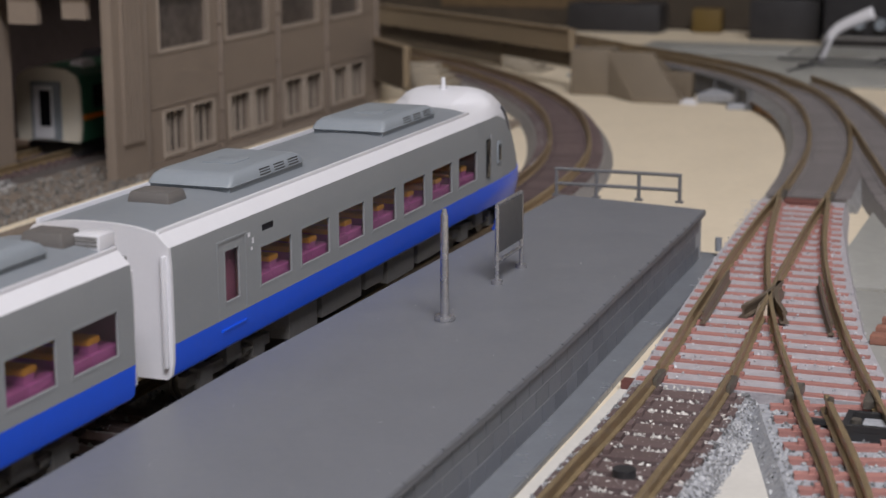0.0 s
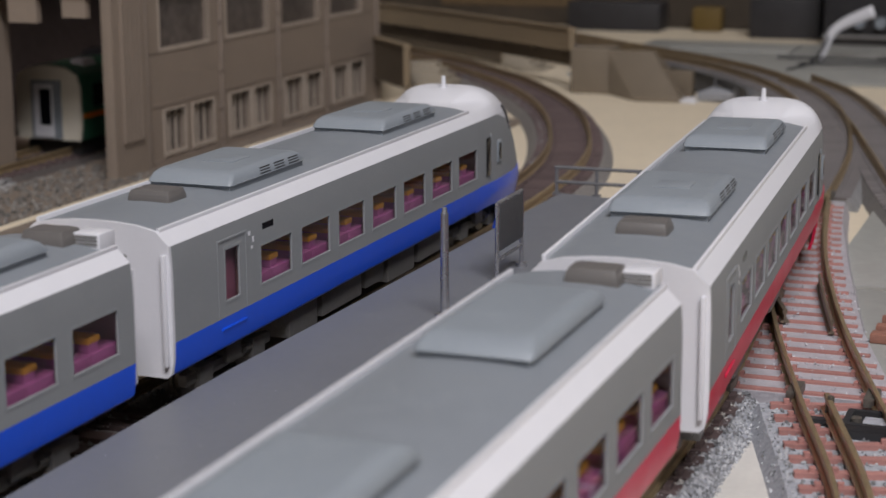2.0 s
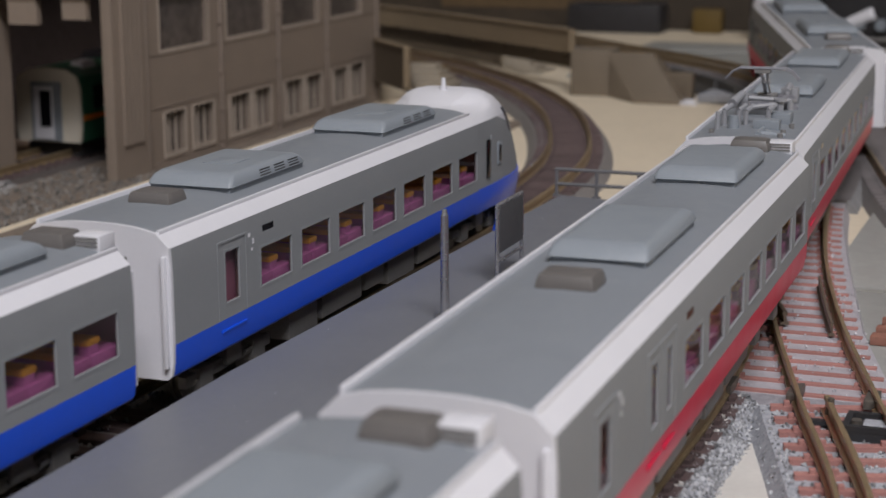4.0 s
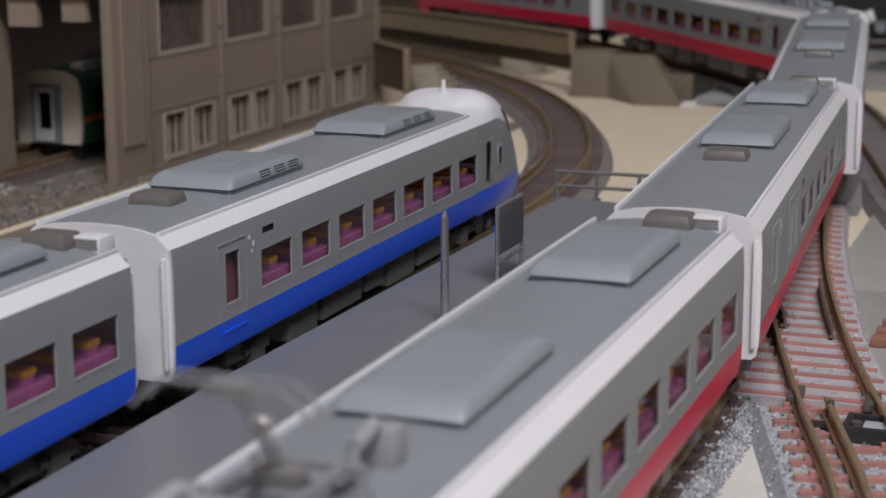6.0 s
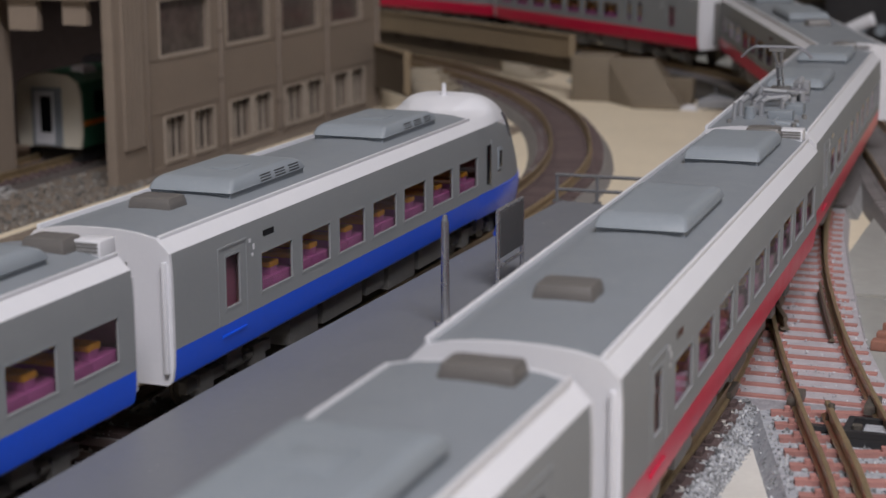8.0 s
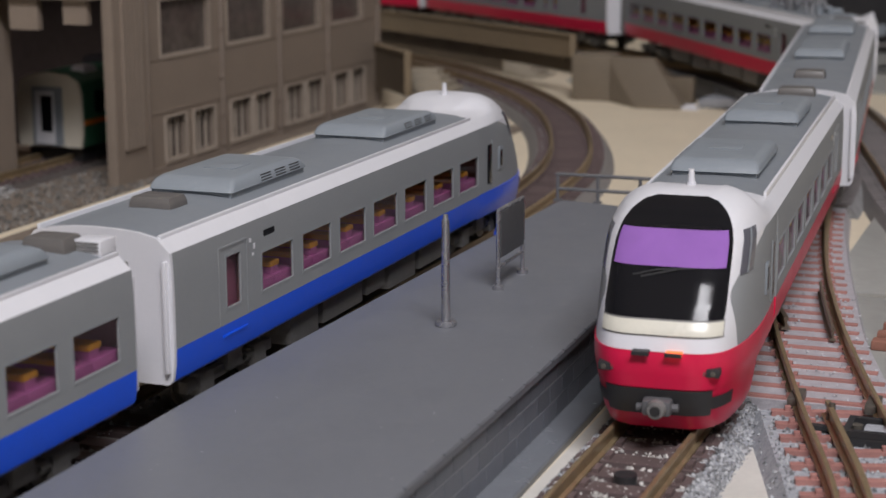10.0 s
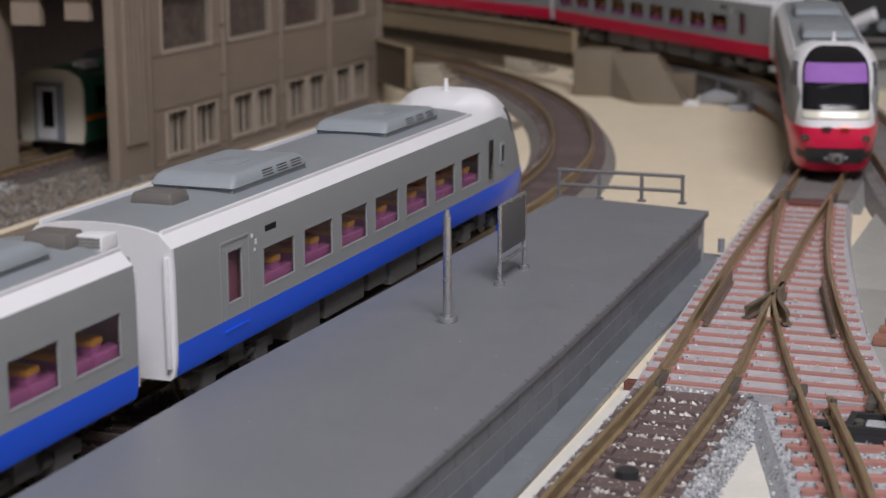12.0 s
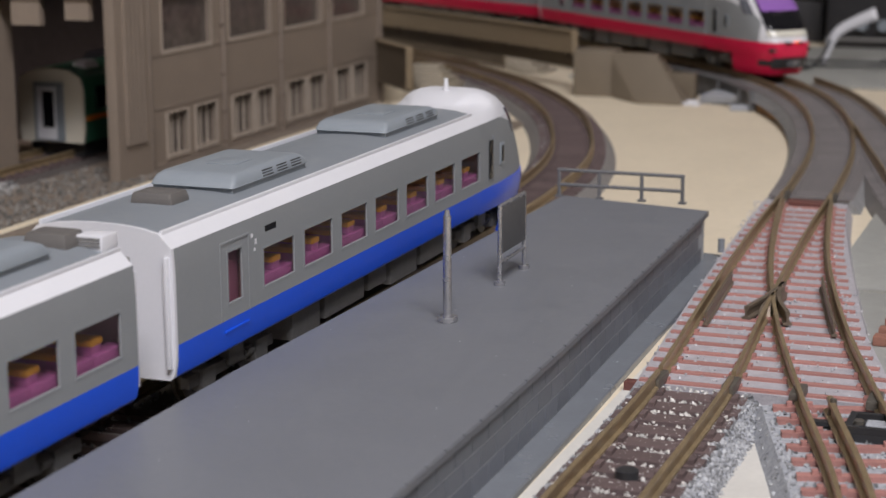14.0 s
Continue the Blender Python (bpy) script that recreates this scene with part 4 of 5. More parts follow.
    part("canister", rod(bmesh.new(), (-2.4, 9.5, z - 0.3), (-2.4, 9.5, z + 2.0), 0.95, 16, 0.8), M_UNIT, base)
    part("equipment_cover", boxm(0.6, 4.6, 9.5, 12.4, z - 0.5, z + 1.4, 0.2), M_UNIT, base)
    part("equipment_cover", boxm(2.0, 5.4, 17, 21.5, z - 0.5, z + 1.5, 0.2), M_UNIT, base)
    part("roof_duct", rod(rod(bmesh.new(), (2.2, 3.5, z + 0.1), (2.2, 9.5, z + 0.1), 0.4, 8), (2.2, 5, z + 0.1), (6.2, 5, z - 0.2), 0.4, 8), M_UNIT, base)
    for x, y in ((5.6, 7), (6.0, 14), (5.6, 3.2), (-5.0, 5)):
        part("roof_fitting", rod(bmesh.new(), (x, y, z - 0.6), (x, y, z + 0.4), 0.42, 10), M_UNDER, base)
    part("lightning_rod", rod(bmesh.new(), (-4.8, 9, z - 0.3), (-4.8, 9, z + 2.6), 0.42, 8, 0.3), M_PANTO2, base)


def trains():
    global RED_CARS
    gb, gr = "blue train cars", "red train cars"
    blue = rail_car("cab", M_BLUE, "train_car", "grey and blue model express cab car standing beside the platform", gb)
    b2 = rail_car("plain", M_BLUE, "train_car", "grey and blue model express car with purple seats inside", gb)
    b2.matrix_basis = mp(0, -8.9 - 132.0, 0)
    c0 = rail_car("cab", M_RED, "train_car", "grey and red model express cab car with white rounded front", gr)
    pl = rail_car("plain", M_RED, "train_car", "grey and red model express middle car", gr)
    sv = rail_car("service", M_RED, "train_car", "grey and red model express middle car with two roof vents", gr)
    pa = rail_car("panto", M_RED, "train_car", "grey and red model express car with a half-raised pantograph", gr, 2.6)
    pb = rail_car("panto", M_RED, "train_car", "grey and red model express car with a raised pantograph", gr)
    sw = rail_car("service", M_RED, "train_car", "grey and red model express middle car with two roof vents", gr)
    cars = [c0]
    for k, src in ((1, pa), (2, sw), (3, sv), (4, pb), (5, pl)):
        used = src in cars
        cars.append(copy_thing(src, mp(0, 0, 0)) if used else src)
    cars.append(rail_car("cab", M_RED, "train_car", "grey and red model express cab car with a lit tail lamp", gr, vent=(-5.0, 2.0, 0.8, 5.4)))
    RED_CARS = cars


trains()


# ---- brown train shed ----
def shed():
    t = thing("train_shed", "brown plastic train shed with two rows of windows", "building", at=mp(-114.8, 192, LOWER))
    x0, y1, h = -64.0, 168.5, 66.0
    low, up = (3.4, 14.0), (29.9, 43.5)
    wins = [(a, b, low) for a, b in ((28.2, 38.4), (43.2, 54.2), (64.3, 75.7), (78.4, 88.9), (98.6, 110.2), (113.0, 124.0), (132.8, 143.2), (146.3, 156.3))]
    wins += [(a, b, up) for a, b in ((26.9, 52.8), (63.2, 88.4), (97.2, 123.0), (131.3, 155.4))]
    bm = bmesh.new()
    ycut = sorted({3.0, y1} | {q for a, b, _ in wins for q in (a, b)})
    zcut = [0, low[0], low[1], up[0], up[1], h]
    for i in range(len(ycut) - 1):
        for j in range(len(zcut) - 1):
            yc, zc = (ycut[i] + ycut[i + 1]) / 2, (zcut[j] + zcut[j + 1]) / 2
            if any(a < yc < b and z0 < zc < z1 for a, b, (z0, z1) in wins):
                continue
            box(bm, -2.0, 0, ycut[i], ycut[i + 1], zcut[j], zcut[j + 1])
    bmesh.ops.remove_doubles(bm, verts=bm.verts, dist=0.001)
    part("side_wall", bm, M_BROWN, t, smooth=False)
    for a, b, (z0, z1) in wins:
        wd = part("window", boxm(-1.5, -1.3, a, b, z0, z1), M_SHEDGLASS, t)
        fr = bmesh.new()
        e = 0.7 if z0 < 10 else 0.35
        for q in ((a - e, b + e, z0 - 0.9, z0), (a - e, b + e, z1, z1 + 0.5 * e), (a - e, a, z0, z1), (b, b + e, z0, z1)):
            box(fr, -0.2, 0.5 if z0 < 10 else 0.3, *q)
        part("window_frame", fr, M_FRAME, wd, smooth=False)
        for k in ((0.38, 0.72) if z0 < 10 else ()):
            y = a + (b - a) * k
            part("mullion", boxm(-1.25, -0.7, y - 0.2, y + 0.2, z0, z1), M_FRAME, wd)
    for y in (19.0, 58.9, 94.3, 128.0, 167.2):
        bm = boxm(0, 1.3, y - 0.7, y + 0.7, 0, h, 0.3)
        pp = part("downpipe", bm, M_BROWN2, t)
        for z in (3, 11, 21, 34, 47):
            part("bracket", boxm(-0.1, 1.35, y - 1.15, y + 1.15, z, z + 0.7), M_BROWN2, pp)
    part("plinth", boxm(0, 0.6, 19, y1, 0, 1.8), M_BROWN2, t)
    part("wall_band", boxm(0.0, 0.22, 19.6, y1, 15.4, 15.75), M_BROWN2, t)
    part("wall_band", boxm(0.0, 0.22, 19.6, y1, 29.0, 29.3), M_BROWN2, t)
    pl = part("corner_pillar", boxm(-0.9, 1.2, 2.4, 18, 0, h), M_BROWN, t, smooth=False)
    for y in (6.4, 8.4, 10.4, 12.4, 14.4):
        part("flute", boxm(1.2, 2.1, y - 0.4, y + 0.4, 9, h), M_BROWN, pl)
    # inner walls: the shed's indoor shade is put into their colour
    part("far_wall", boxm(x0, -2.0, y1 - 2, y1, 0, h), M_INSIDE_SHADE, t)
    part("side_wall", boxm(x0 - 2, x0, -1, y1, 0, h), M_INSIDE_SHADE, t)
    # added dark sheet inside the side wall, deepens the indoor shade
    part("shade_lining", boxm(-4.0, -2.2, 20, y1 - 2.2, 0, h - 0.5), M_INSIDE_SHADE, t, "added dark lining that stands for the shade inside the shed")
    part("lintel", boxm(x0, -2.2, -1, 2, 45.5, h), M_BROWN, t)
    part("hanging_panel", boxm(-26, -18, 0.5, 2.5, 38, 45.5), M_BROWN, t)
    part("hanging_panel", boxm(-11, -4.5, 0.5, 2.5, 39.5, 45.5), M_BROWN, t)
    part("front_pillar", boxm(x0 - 2, -31.0, -1, 8, 0, h), M_BROWN, t)
    # unseen roof, left open in the middle to brighten the stored car
    for a, b in ((x0 - 4, -40), (-14, 3)):
        part("roof", boxm(a, b, -3, y1 + 3, h, h + 2), M_BROWN2, t)
    # invented glazing over the roof opening, lets lamp light in
    part("added_skylight", boxm(-40, -14, -3, y1 + 3, h + 0.5, h + 1.0), M_GLASS, t)


# darker copy of the building brown, carries the shade indoors
M_INSIDE_SHADE = mat("shaded_brown_plastic", (0.075, 0.064, 0.056), 0.7, var=0.2, scale=60)
M_FRAME = mat("worn_tan_frame", (0.36, 0.305, 0.25), 0.5, var=0.12, scale=400)
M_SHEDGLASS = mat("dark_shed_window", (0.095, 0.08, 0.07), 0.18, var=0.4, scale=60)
shed()


M_MAT = mat("grey_brown_ground", (0.17, 0.135, 0.105), 0.8, var=0.35, scale=250, bump=0.6, bscale=1500)


M_SHEDSTONE = mat("dull_grey_ballast", (0.235, 0.23, 0.225), 0.7, var=0.5, scale=250, island=0.6)
M_GRAVEL = mat("grey_brown_gravel", (0.145, 0.135, 0.122), 0.7, var=0.5, scale=250, island=0.5)


def stored_car():
    t = thing("stored_train_car", "cream-ended green train car standing inside the shed", "train car", at=mp(-148.9, 220.7, LOWER + 0.5))
    prof = [(-9.2, 4.6), (9.2, 4.6), (9.8, 8), (9.7, 18.5), (8.8, 21.5), (5.5, 23.4), (0, 24.0), (-5.5, 23.4), (-8.8, 21.5), (-9.7, 18.5), (-9.8, 8)]
    part("body", sweep(bmesh.new(), [(0, 0.4, 0), (0, 120, 0)], prof), M_GREEN, t)
    part("end_wall", sweep(bmesh.new(), [(0, -0.6, 0), (0, 0.4, 0)], prof), M_CREAM, t, "cream end wall")
    part("door_frame", boxm(-4.6, 4.2, -1.4, -0.6, 4.9, 20.2, 0.2), M_UNIT, t)
    d = part("end_door", boxm(-3.6, 2.2, -1.7, -1.4, 5.4, 19.2, 0.1), M_WHITE, t)
    part("pane", boxm(-1.7, 1.6, -1.8, -1.7, 8.6, 18.0), M_SCREEN, d)
    part("stripe", boxm(9.6, 9.95, 0.5, 120, 10.3, 11.6), M_ORANGE, t)
    part("side_window", boxm(9.6, 9.95, 6, 14, 13, 18.8), M_SCREEN, t)
    part("door_edge", boxm(9.6, 10.0, 15, 15.8, 12.0, 19.0), M_WHITE, t)
    part("roof_vent", frustum(bmesh.new(), 1.8, 6.2, 7, 14, 23, 24.9, 0.6), M_WHITE, t)
    part("roof_cooler", frustum(bmesh.new(), -6.5, 6.0, 26, 50, 23.4, 25.6, 0.8), M_BLACK, t)
    part("underframe", boxm(-8, 8, 2, 118, 0.6, 4.6), M_BLACK, t)
    solo("ground", boxm(-134.5, -92.6, 20, 350, 0, 0.5), M_MAT, "grey-brown textured ground strip before the shed", "ground", kind="structure", at=mp(0, 0, LOWER))
    solo("ground", boxm(-88.6, -40, 20, 288, 0, 0.4), M_MAT, "grey-brown textured ground strip beside the standing train", "ground", kind="structure", at=mp(0, 0, BOARD))
    tr = thing("railway_track", "brown-railed track on grey ballast leading into the shed", "track", "model tracks", "structure")
    line = [Vector((-148.9, y, LOWER + 3.0)) for y in np.arange(20, 340, 2.0)]
    rails(tr, line)
    sleepers(tr, line[:120], 3.8, 1.9, 16, M_TIE)
    # dark bed colour stands in for the shade within the shed
    roadbed(tr, line, 9, 14, base=lambda p: -3.0, top=-2.9, material=M_BEDDARK)
    stones("ballast", "coarse light grey ballast beside the shed track", bed_spots(line[20:84], 2800, -17, 18, lambda u: -2.3 if abs(u) < 12 else -2.7), 0.75, M_SHEDSTONE)
    stones("ballast", "coarse grey ballast spread before the shed", [(random.uniform(-134, -94), random.uniform(110, 212), LOWER + 0.6) for _ in range(2200)], 0.65, M_GRAVEL)


stored_car()


# ---- bridges ----
def girder(pts, z0, z1, thick, label, web, lower=None):
    t = thing("bridge_girder", label, "bridge girder", "bridge girders")
    path = spline(pts, 6.0)
    part("web", sweep(bmesh.new(), path, [(-thick / 2, z0), (thick / 2, z0), (thick / 2, z1), (-thick / 2, z1)]), web, t)
    part("top_flange", sweep(bmesh.new(), path, [(-thick, z1), (thick, z1), (thick, z1 + 0.6), (-thick, z1 + 0.6)]), M_TAN, t)
    part("bottom_flange", sweep(bmesh.new(), path, [(-thick * 0.8, z0 - 0.6), (thick * 0.8, z0 - 0.6), (thick * 0.8, z0), (-thick * 0.8, z0)]), web, t)
    p = path[0]
    part("end_post", boxm(p.x - 0.9, p.x + 0.9, p.y - 0.9, p.y + 0.4, z0, z1), M_TAN, t)
    if lower is not None:
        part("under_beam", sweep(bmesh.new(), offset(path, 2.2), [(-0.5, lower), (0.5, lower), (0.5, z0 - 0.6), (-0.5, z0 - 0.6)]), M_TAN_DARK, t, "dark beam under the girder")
        for k in range(1, len(path) - 1, 3):
            q = offset(path, 1.2)[k]
            part("rivet_plate", boxm(q.x - 0.6, q.x + 0.6, q.y - 0.6, q.y + 0.6, z0 - 2.2, z0 - 0.6), M_TAN_DARK, t)


girder([(-48.8, 360, 0), (-95, 398, 0), (-145, 436, 0), (-230, 480, 0)], 7.4, 13.4, 1.2, "tan plastic plate girder along the upper bridge", M_TAN, 2.0)
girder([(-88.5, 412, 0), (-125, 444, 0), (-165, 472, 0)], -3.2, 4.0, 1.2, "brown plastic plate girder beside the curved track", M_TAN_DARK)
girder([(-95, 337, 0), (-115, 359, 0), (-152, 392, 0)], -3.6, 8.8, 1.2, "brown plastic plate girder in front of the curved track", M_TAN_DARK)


def stepped(name, label, at, n, run, rise, width, top, shift=1.1, material=None):
    t = thing(name, label, "bridge abutment", "bridge abutments", at=at)
    for k in range(n):
        part("step", boxm(k * shift, width + k * shift, -(k + 1) * run, 3, 0, top - k * rise, 0.1), material or M_STEP, t)
    return t


M_STEP = mat("tan_step_plastic", (0.17, 0.138, 0.10), 0.55, var=0.07, scale=150, bump=0.08)
M_TREAD = mat("pale_tan_step_plastic", (0.30, 0.26, 0.20), 0.55, var=0.07, scale=150, bump=0.08)
M_STEEL = mat("dark_grey_girder_plastic", (0.105, 0.105, 0.108), 0.5, var=0.2, scale=300, bump=0.1)


def abutment():
    t = stepped("bridge_abutment", "tan plastic bridge abutment with a stepped wing wall", mp(-34, 350, BOARD), 11, 1.25, 1.15, 14.0, 13.4)
    part("block", boxm(-12, 0, -1, 12, 0, 13.8, 0.2), M_STEP, t)
    part("recess", boxm(-10.6, -7.0, 12, 20, 6, 10), M_BLACK, t)
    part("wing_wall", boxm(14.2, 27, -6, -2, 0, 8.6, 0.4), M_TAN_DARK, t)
    stepped("bridge_abutment", "tan plastic steps beside the curved track", mp(-99, 352, BOARD), 4, 3.2, 1.7, 9.0, 7.8, 2.2, M_TREAD)
    stepped("bridge_abutment", "tan plastic steps behind the curved track", mp(-88, 412, BOARD), 4, 3.4, 1.3, 8.0, 4.6, 3.0, M_TREAD)
    g = thing("bridge_girder", "dark grey plate girder under the climbing track", "bridge girder", "bridge girders")
    deck = [p for p in RED_LINE if -36 < p.x < 22 and p.y > 300]
    part("web", sweep(bmesh.new(), offset(deck, -10.9), [(-0.4, -7.4), (0.4, -7.4), (0.4, -2.4), (-0.4, -2.4)]), M_STEEL, g)
    part("top_flange", sweep(bmesh.new(), offset(deck, -11.1), [(-0.9, -2.4), (0.9, -2.4), (0.9, -1.9), (-0.9, -1.9)]), M_STEEL, g)
    part("bottom_flange", sweep(bmesh.new(), offset(deck, -11.1), [(-0.8, -7.9), (0.8, -7.9), (0.8, -7.4), (-0.8, -7.4)]), M_STEEL, g)
    for k in range(4, len(deck) - 2, 9):
        p = offset(deck, -11.6)[k]
        part("stiffener", boxm(p.x - 0.5, p.x + 0.5, p.y - 0.5, p.y + 0.5, p.z - 7.4, p.z - 1.2 if k == 22 else p.z - 2.4), M_STEEL, g)
    solo("roadbed_scrap", boxm(-8, 8, -1.6, 1.6, 0, 1.6, 0.3), M_BED, "narrow grey strip of loose track bed", "scrap", "loose scraps", at=mp(14, 333, BOARD + 0.01, 0, 0, 14))
    for x, y, a in ((-10, 343, 20), (-8, 338, -15), (-13, 347, 40)):
        solo("card_offcut", boxm(-4, 4, -1.2, 1.2, 0, 0.9, 0.15), M_WHITE, "small white card offcut lying on the board", "scrap", "loose scraps", at=mp(x, y, BOARD + 0.01, 0, 0, a))
    solo("roadbed_scrap", boxm(-9, 16, -6, 6, 0, 2.6, 0.4), M_BED, "grey speckled piece of loose track bed", "scrap", "loose scraps", at=mp(5, 346, BOARD + 1.2, 6, -5, -18))


abutment()


# ---- right-hand boards, point motor, background ----
def sundries():
    solo("styrene_board", boxm(66, 230, 116, 190, 0, 1.0, 0.2), M_WHITEBOARD, "white styrene sheet lying beside the turnout", "board", "white sheets", at=mp(0, 0, BOARD + 0.01))
    solo("styrene_board", boxm(72, 230, 40, 114.6, 0, 0.7, 0.2), M_WHITEBOARD, "white styrene sheet lying beside the turnout", "board", "white sheets", at=mp(0, 0, BOARD + 0.01))
    for k, (y, w) in enumerate(((94.6, 1.2), (88.6, 2.0), (83.4, 2.6))):
        solo("wooden_strip", boxm(75.4, 180, y, y + w, 0, 1.4, 0.2), M_STRIP, "thin reddish brown wooden strip on the white sheet", "strip", "wooden strips", at=mp(0, 0, BOARD + 0.75, 0, 0, -2))
    solo("styrene_board", boxm(-60, 300, 392, 512, 0, 1.2, 0.3), M_WHITEBOARD, "white styrene sheet behind the climbing track", "board", "white sheets", at=mp(0, 0, BOARD + 0.01))
    for x0, x1, y in ((-58, -12, 470), (-6, 40, 440), (46, 110, 455)):
        solo("styrene_board", boxm(x0, x1, y, y + 26, 0, 1.0, 0.3), M_WHITEBOARD, "small white styrene offcut behind the track", "board", "white sheets", at=mp(0, 0, BOARD + 1.25, 0, 0, random.uniform(-6, 6)))
    for k, (x0, y0, x1, y1) in enumerate(((0, 448, 70, 440), (10, 430, 90, 436))):
        bm = sweep(bmesh.new(), spline([(x0, y0, 0), ((x0 + x1) / 2, (y0 + y1) / 2 + 4, 0), (x1, y1, 0)], 4), [(-0.5, 0), (0.5, 0), (0.5, 0.8), (-0.5, 0.8)])
        solo("cable", bm, M_BLACK, "thin black wire lying on the white sheet", "cable", "wires", at=mp(0, 0, BOARD + 2.3))
    # bent strip of card
    bm = bmesh.new()
    rings = []
    line = spline([(0, 0, 0), (2.0, 0, 5.5), (3.6, 0, 9.6), (7.0, 0, 12.6), (13.0, -0.6, 15.6), (19.0, -1.5, 18.2)], 1.5)
    for i, c in enumerate(line):
        d = (line[min(len(line) - 1, i + 1)] - line[max(0, i - 1)]).normalized()
        w = Vector((-d.z, 0.25, d.x)) * (1.2 + 1.1 * i / len(line))
        rings.append([bm.verts.new(c + w), bm.verts.new(c + Vector((0, -0.5, 0))), bm.verts.new(c - w)])
    for p, q in zip(rings, rings[1:]):
        bm.faces.new((p[0], p[1], q[1], q[0]))
        bm.faces.new((p[1], p[2], q[2], q[1]))
    ob = solo("card_strip", bm, M_WHITE, "bent white card strip standing behind the tracks", "card", at=mp(13.8, 452, BOARD + 1.4, 0, 0, 0))
    so = ob.modifiers.new("thickness", "SOLIDIFY")
    so.thickness = 0.6 * MM
    bm = sweep(bmesh.new(), spline([(8, 420, 0), (13, 436, 1.0), (15, 446, 4), (17, 451, 9)], 2), [(-0.3, 0), (0.3, 0), (0.3, 0.6), (-0.3, 0.6)])
    solo("cable", bm, M_BLACK, "black cable hanging over the white card", "cable", "wires", at=mp(0, 0, BOARD + 1.2))
    # point motor
    pm = thing("point_motor", "small black point motor box beside the switch blades", "point motor", at=mp(85.5, 33.5, -2.0))
    part("case", box(box(box(boxm(-4.2, 4.2, -3.2, 3.2, -0.8, 0.4, 0.15), -4.2, 4.2, -3.2, -2.4, 0.4, 1.2), -4.2, 4.2, 2.4, 3.2, 0.4, 1.2), -4.2, -3.4, -2.4, 2.4, 0.4, 1.2), M_BLACK, pm)
    part("slider", boxm(-2.0, 1.6, -1.6, 1.4, 0.3, 0.9, 0.1), M_BED, pm, "pale slider plate")
    for x in (-2.9, 2.6):
        part("screw_boss", rod(bmesh.new(), (x, 0, 0.3), (x, 0, 1.1), 0.7, 12), M_JOINER, pm)
    part("tie_bar", boxm(-9, -4.2, 0.6, 1.8, -0.4, 0.2), M_BLACK, pm)
    part("pin", rod(bmesh.new(), (-6.6, 3.4, -0.8), (-6.4, 3.4, 2.4), 0.7, 10, 0.4), M_JOINER, pm)
    part("pin", rod(bmesh.new(), (1.6, 4.4, -0.8), (1.2, 4.4, 2.6), 1.0, 10, 0.5), M_JOINER, pm)
    # dark cases behind the layout
    cs = thing("control_case", "black control case with small grey knobs behind the layout", "case", at=mp(112, 522, BOARD))
    part("body", boxm(-108, 220, 0, 120, 0, 70, 2), M_CASE, cs)
    for x in (-94, -86, -78, -60, -30):
        part("knob", rod(bmesh.new(), (x, 0, 9), (x, -3.5, 9), 2.4, 14, 2.0), M_UNIT, cs)
    part("rail", boxm(-108, 220, -1, 0, 3.0, 4.2), M_UNDER, cs)
    c2 = thing("storage_box", "dark brown storage box behind the railway board", "box", at=mp(-112, 574, BOARD))
    part("body", boxm(-114, 116, 0, 60, 0, 60, 2), M_BOX, c2)
    part("lid", boxm(-116, 118, -2, 62, 46, 62, 2), M_BOX, c2)
    part("label_strip", boxm(-60, 30, -0.4, 0, 8, 14), M_AMBER2, c2)
    solo("amber_box", boxm(-6, 6, -4, 4, 0, 10, 0.8), M_AMBER, "small dull amber plastic box", "box", at=mp(-50, 566, BOARD))
    solo("dark_box", boxm(-24, 16, -8, 8, 0, 12, 1.0), M_CASE, "low black plastic box", "box", at=mp(-84, 562, BOARD))
    solo("dark_box", boxm(-14, 14, -8, 8, 0, 16, 1.0), M_CASE, "low black plastic box", "box", at=mp(-14, 548, BOARD))
    lf = thing("ceiling_light", "white pendant ceiling light hanging on two rods", "ceiling light", at=pose(LAMP_AT[0], LAMP_AT[1], LAMP_AT[2] + 0.01))
    for a in ((-330, 330, -200, -185), (-330, 330, 185, 200), (-330, -315, -185, 185), (315, 330, -185, 185)):
        part("frame", boxm(*a, -6, 30), M_CEIL, lf)
    part("cover", boxm(-330, 330, -200, 200, 30, 36), M_CEIL, lf)
    for s in (-1, 1):
        part("hanger", rod(bmesh.new(), (s * 250, 0, 36), (s * 250, 0, 590), 4, 8), M_SILVER, lf)


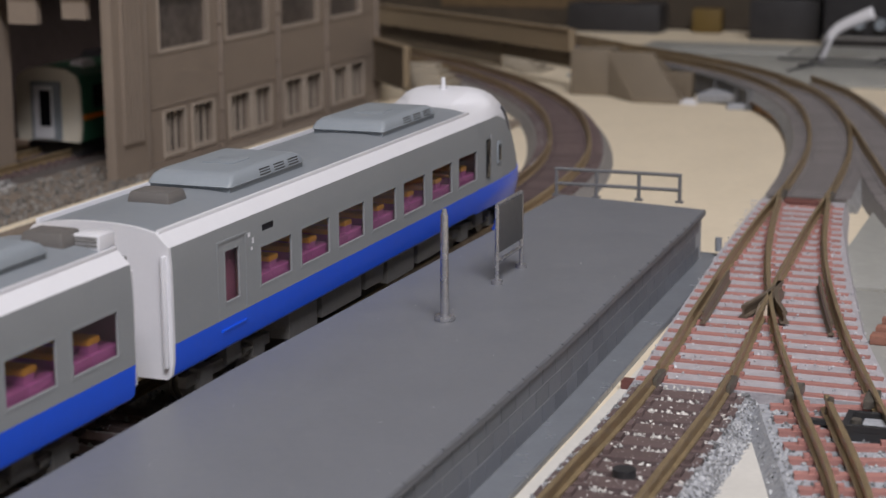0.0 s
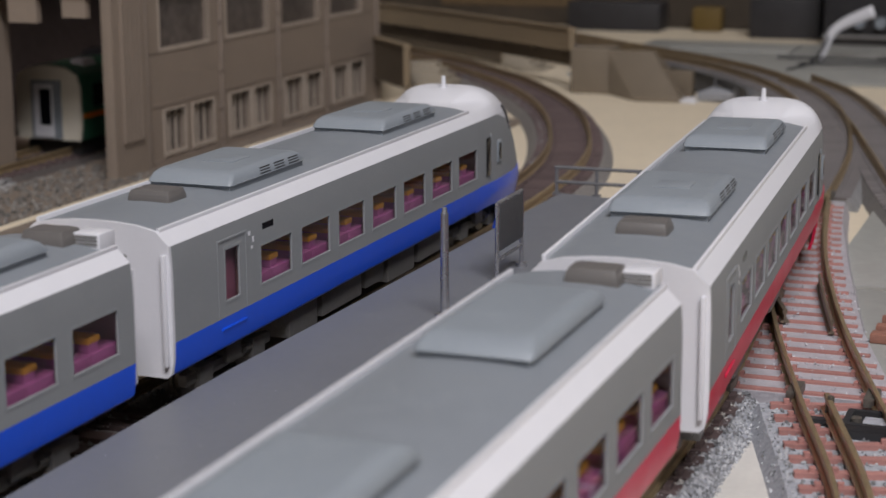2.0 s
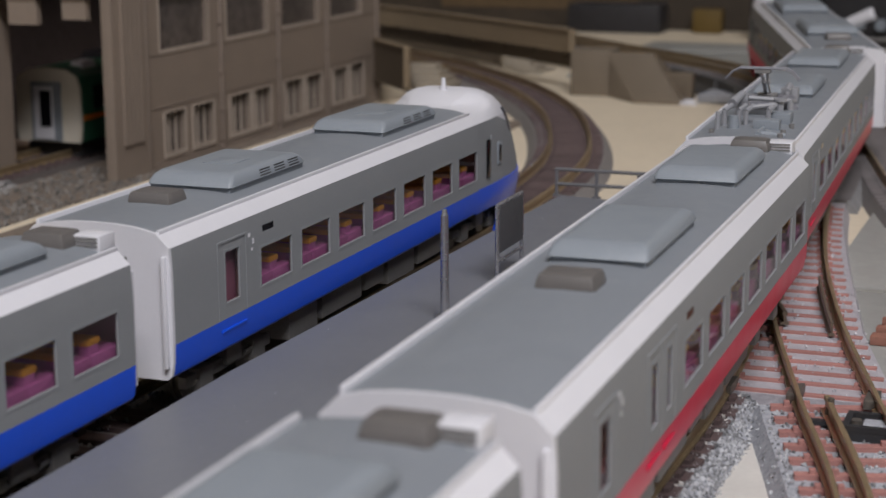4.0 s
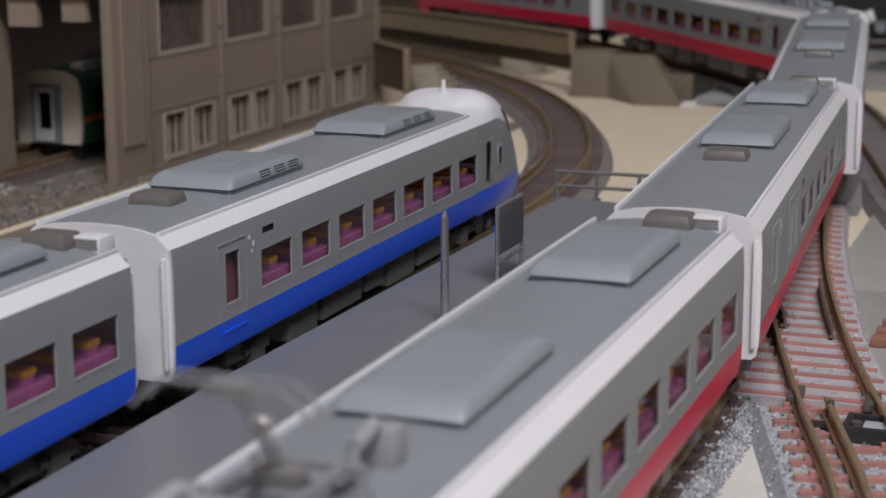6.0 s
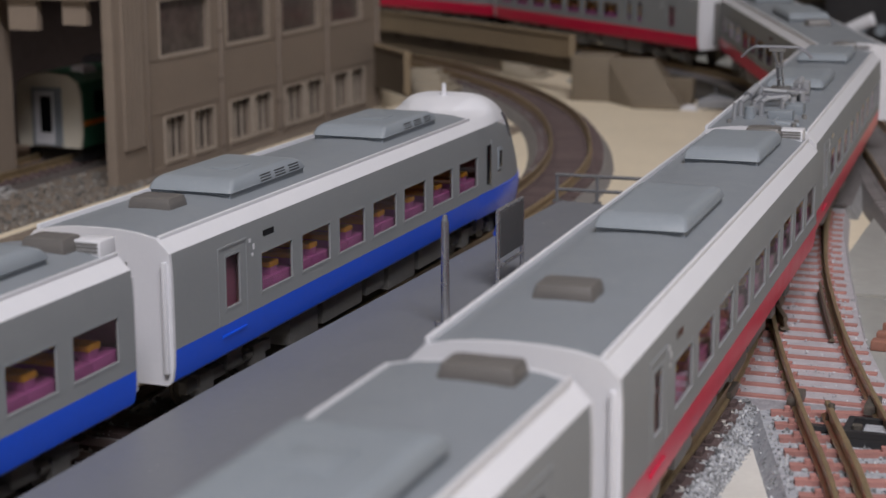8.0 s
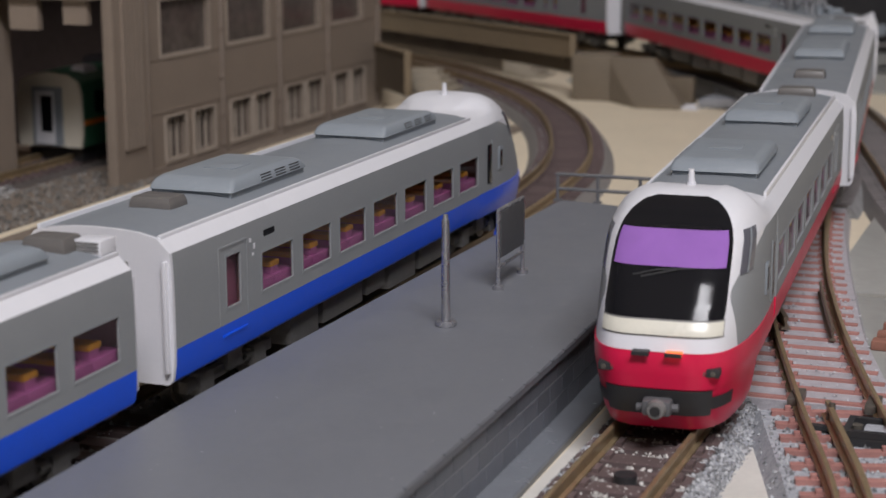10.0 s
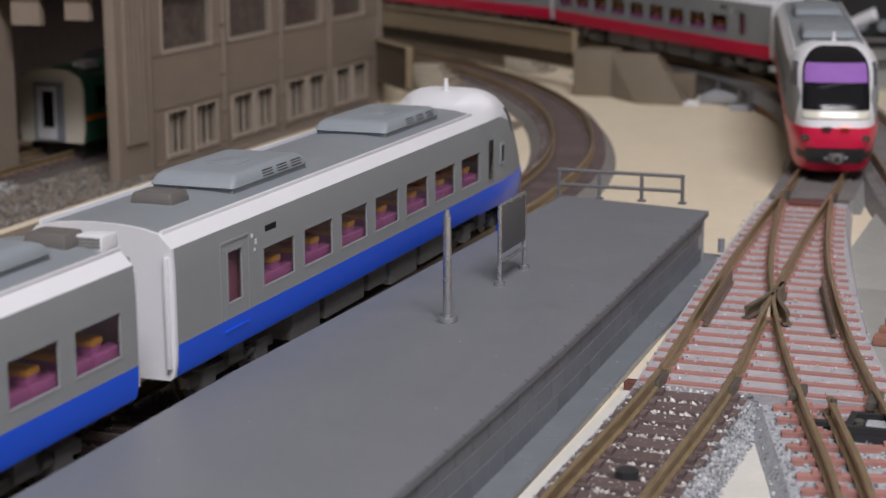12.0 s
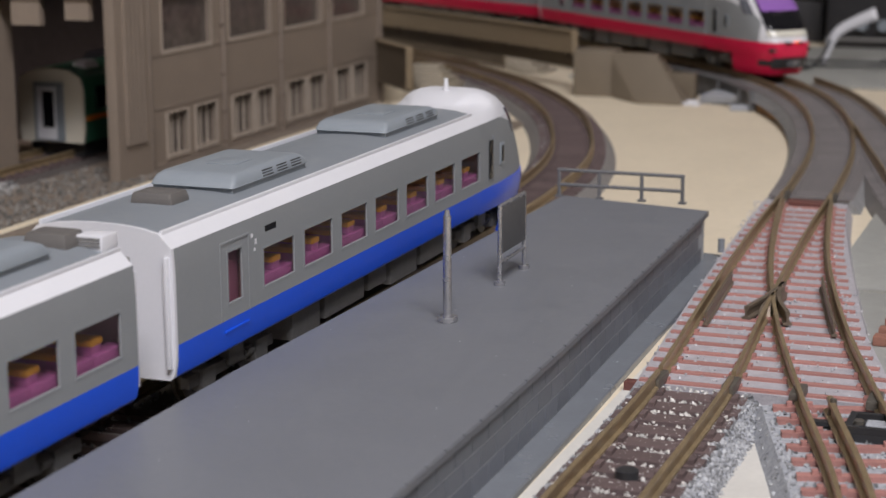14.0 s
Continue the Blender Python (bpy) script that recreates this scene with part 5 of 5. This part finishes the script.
M_STRIP = mat("reddish_wood_strip", (0.26, 0.12, 0.085), 0.6, var=0.15, scale=200)
M_CASE = mat("black_case_plastic", (0.022, 0.021, 0.023), 0.55, var=0.3, scale=40, bump=0.1)
M_BOX = mat("dark_brown_box", (0.05, 0.038, 0.026), 0.6, var=0.3, scale=15)
M_AMBER2 = mat("brown_label_card", (0.10, 0.065, 0.03), 0.6, var=0.2, scale=30)
M_AMBER = mat("dull_amber_plastic", (0.12, 0.075, 0.014), 0.6, var=0.1)
sundries()


# ---- motion of the red train ----
def red_pose(s):
    """The pose of a car whose near end lies at arc s (0 where the straight passes y = 0)."""
    def at(u):
        k = (u + 1350) / 2.0
        i = max(0, min(len(RED_LINE) - 2, int(k)))
        return RED_LINE[i].lerp(RED_LINE[i + 1], k - i)
    a, b = at(s + 19), at(s + 113)
    d = (b - a)
    rz = -math.degrees(math.atan2(d.x, d.y))
    rx = math.degrees(math.atan2(d.z, math.hypot(d.x, d.y)))
    m = mp(a.x, a.y, a.z, rx, 0, rz)
    return m @ mp(0, -19, 0)


J_T = [0.0, 0.8, 1.6, 2.2, 3.0, 4.4, 5.7, 6.5, 7.3, 8.0, 9.0, 10.3, 11.0, 11.6, 12.2, 12.8, 13.4, 14.0]
J_S = [-236, -142.5, -47, 24, 116, 273, 417, 505, 591, 665, 764, 886, 949, 1004, 1059, 1108, 1150, 1190]
J_V = list(np.gradient(J_S, J_T))


def head_arc(t):
    """Where the near end of the first car is at t seconds."""
    i = max(0, min(len(J_T) - 2, int(np.searchsorted(J_T, t)) - 1))
    h = J_T[i + 1] - J_T[i]
    u = (t - J_T[i]) / h
    return float(J_S[i] * (2 * u**3 - 3 * u**2 + 1) + J_V[i] * h * (u**3 - 2 * u**2 + u) + J_S[i + 1] * (3 * u**2 - 2 * u**3) + J_V[i + 1] * h * (u**3 - u**2))


CAR_PITCH = 139.5


def motions():
    for k, car in enumerate(RED_CARS):
        rows = []
        for i in range(57):
            t = i * 0.25
            s = head_arc(t) - k * CAR_PITCH
            if k == 6:
                rows.append((t, red_pose(s) @ mp(0, 132, 0, rz=180)))
            else:
                rows.append((t, red_pose(s)))
        walk(car, rows)


motions()
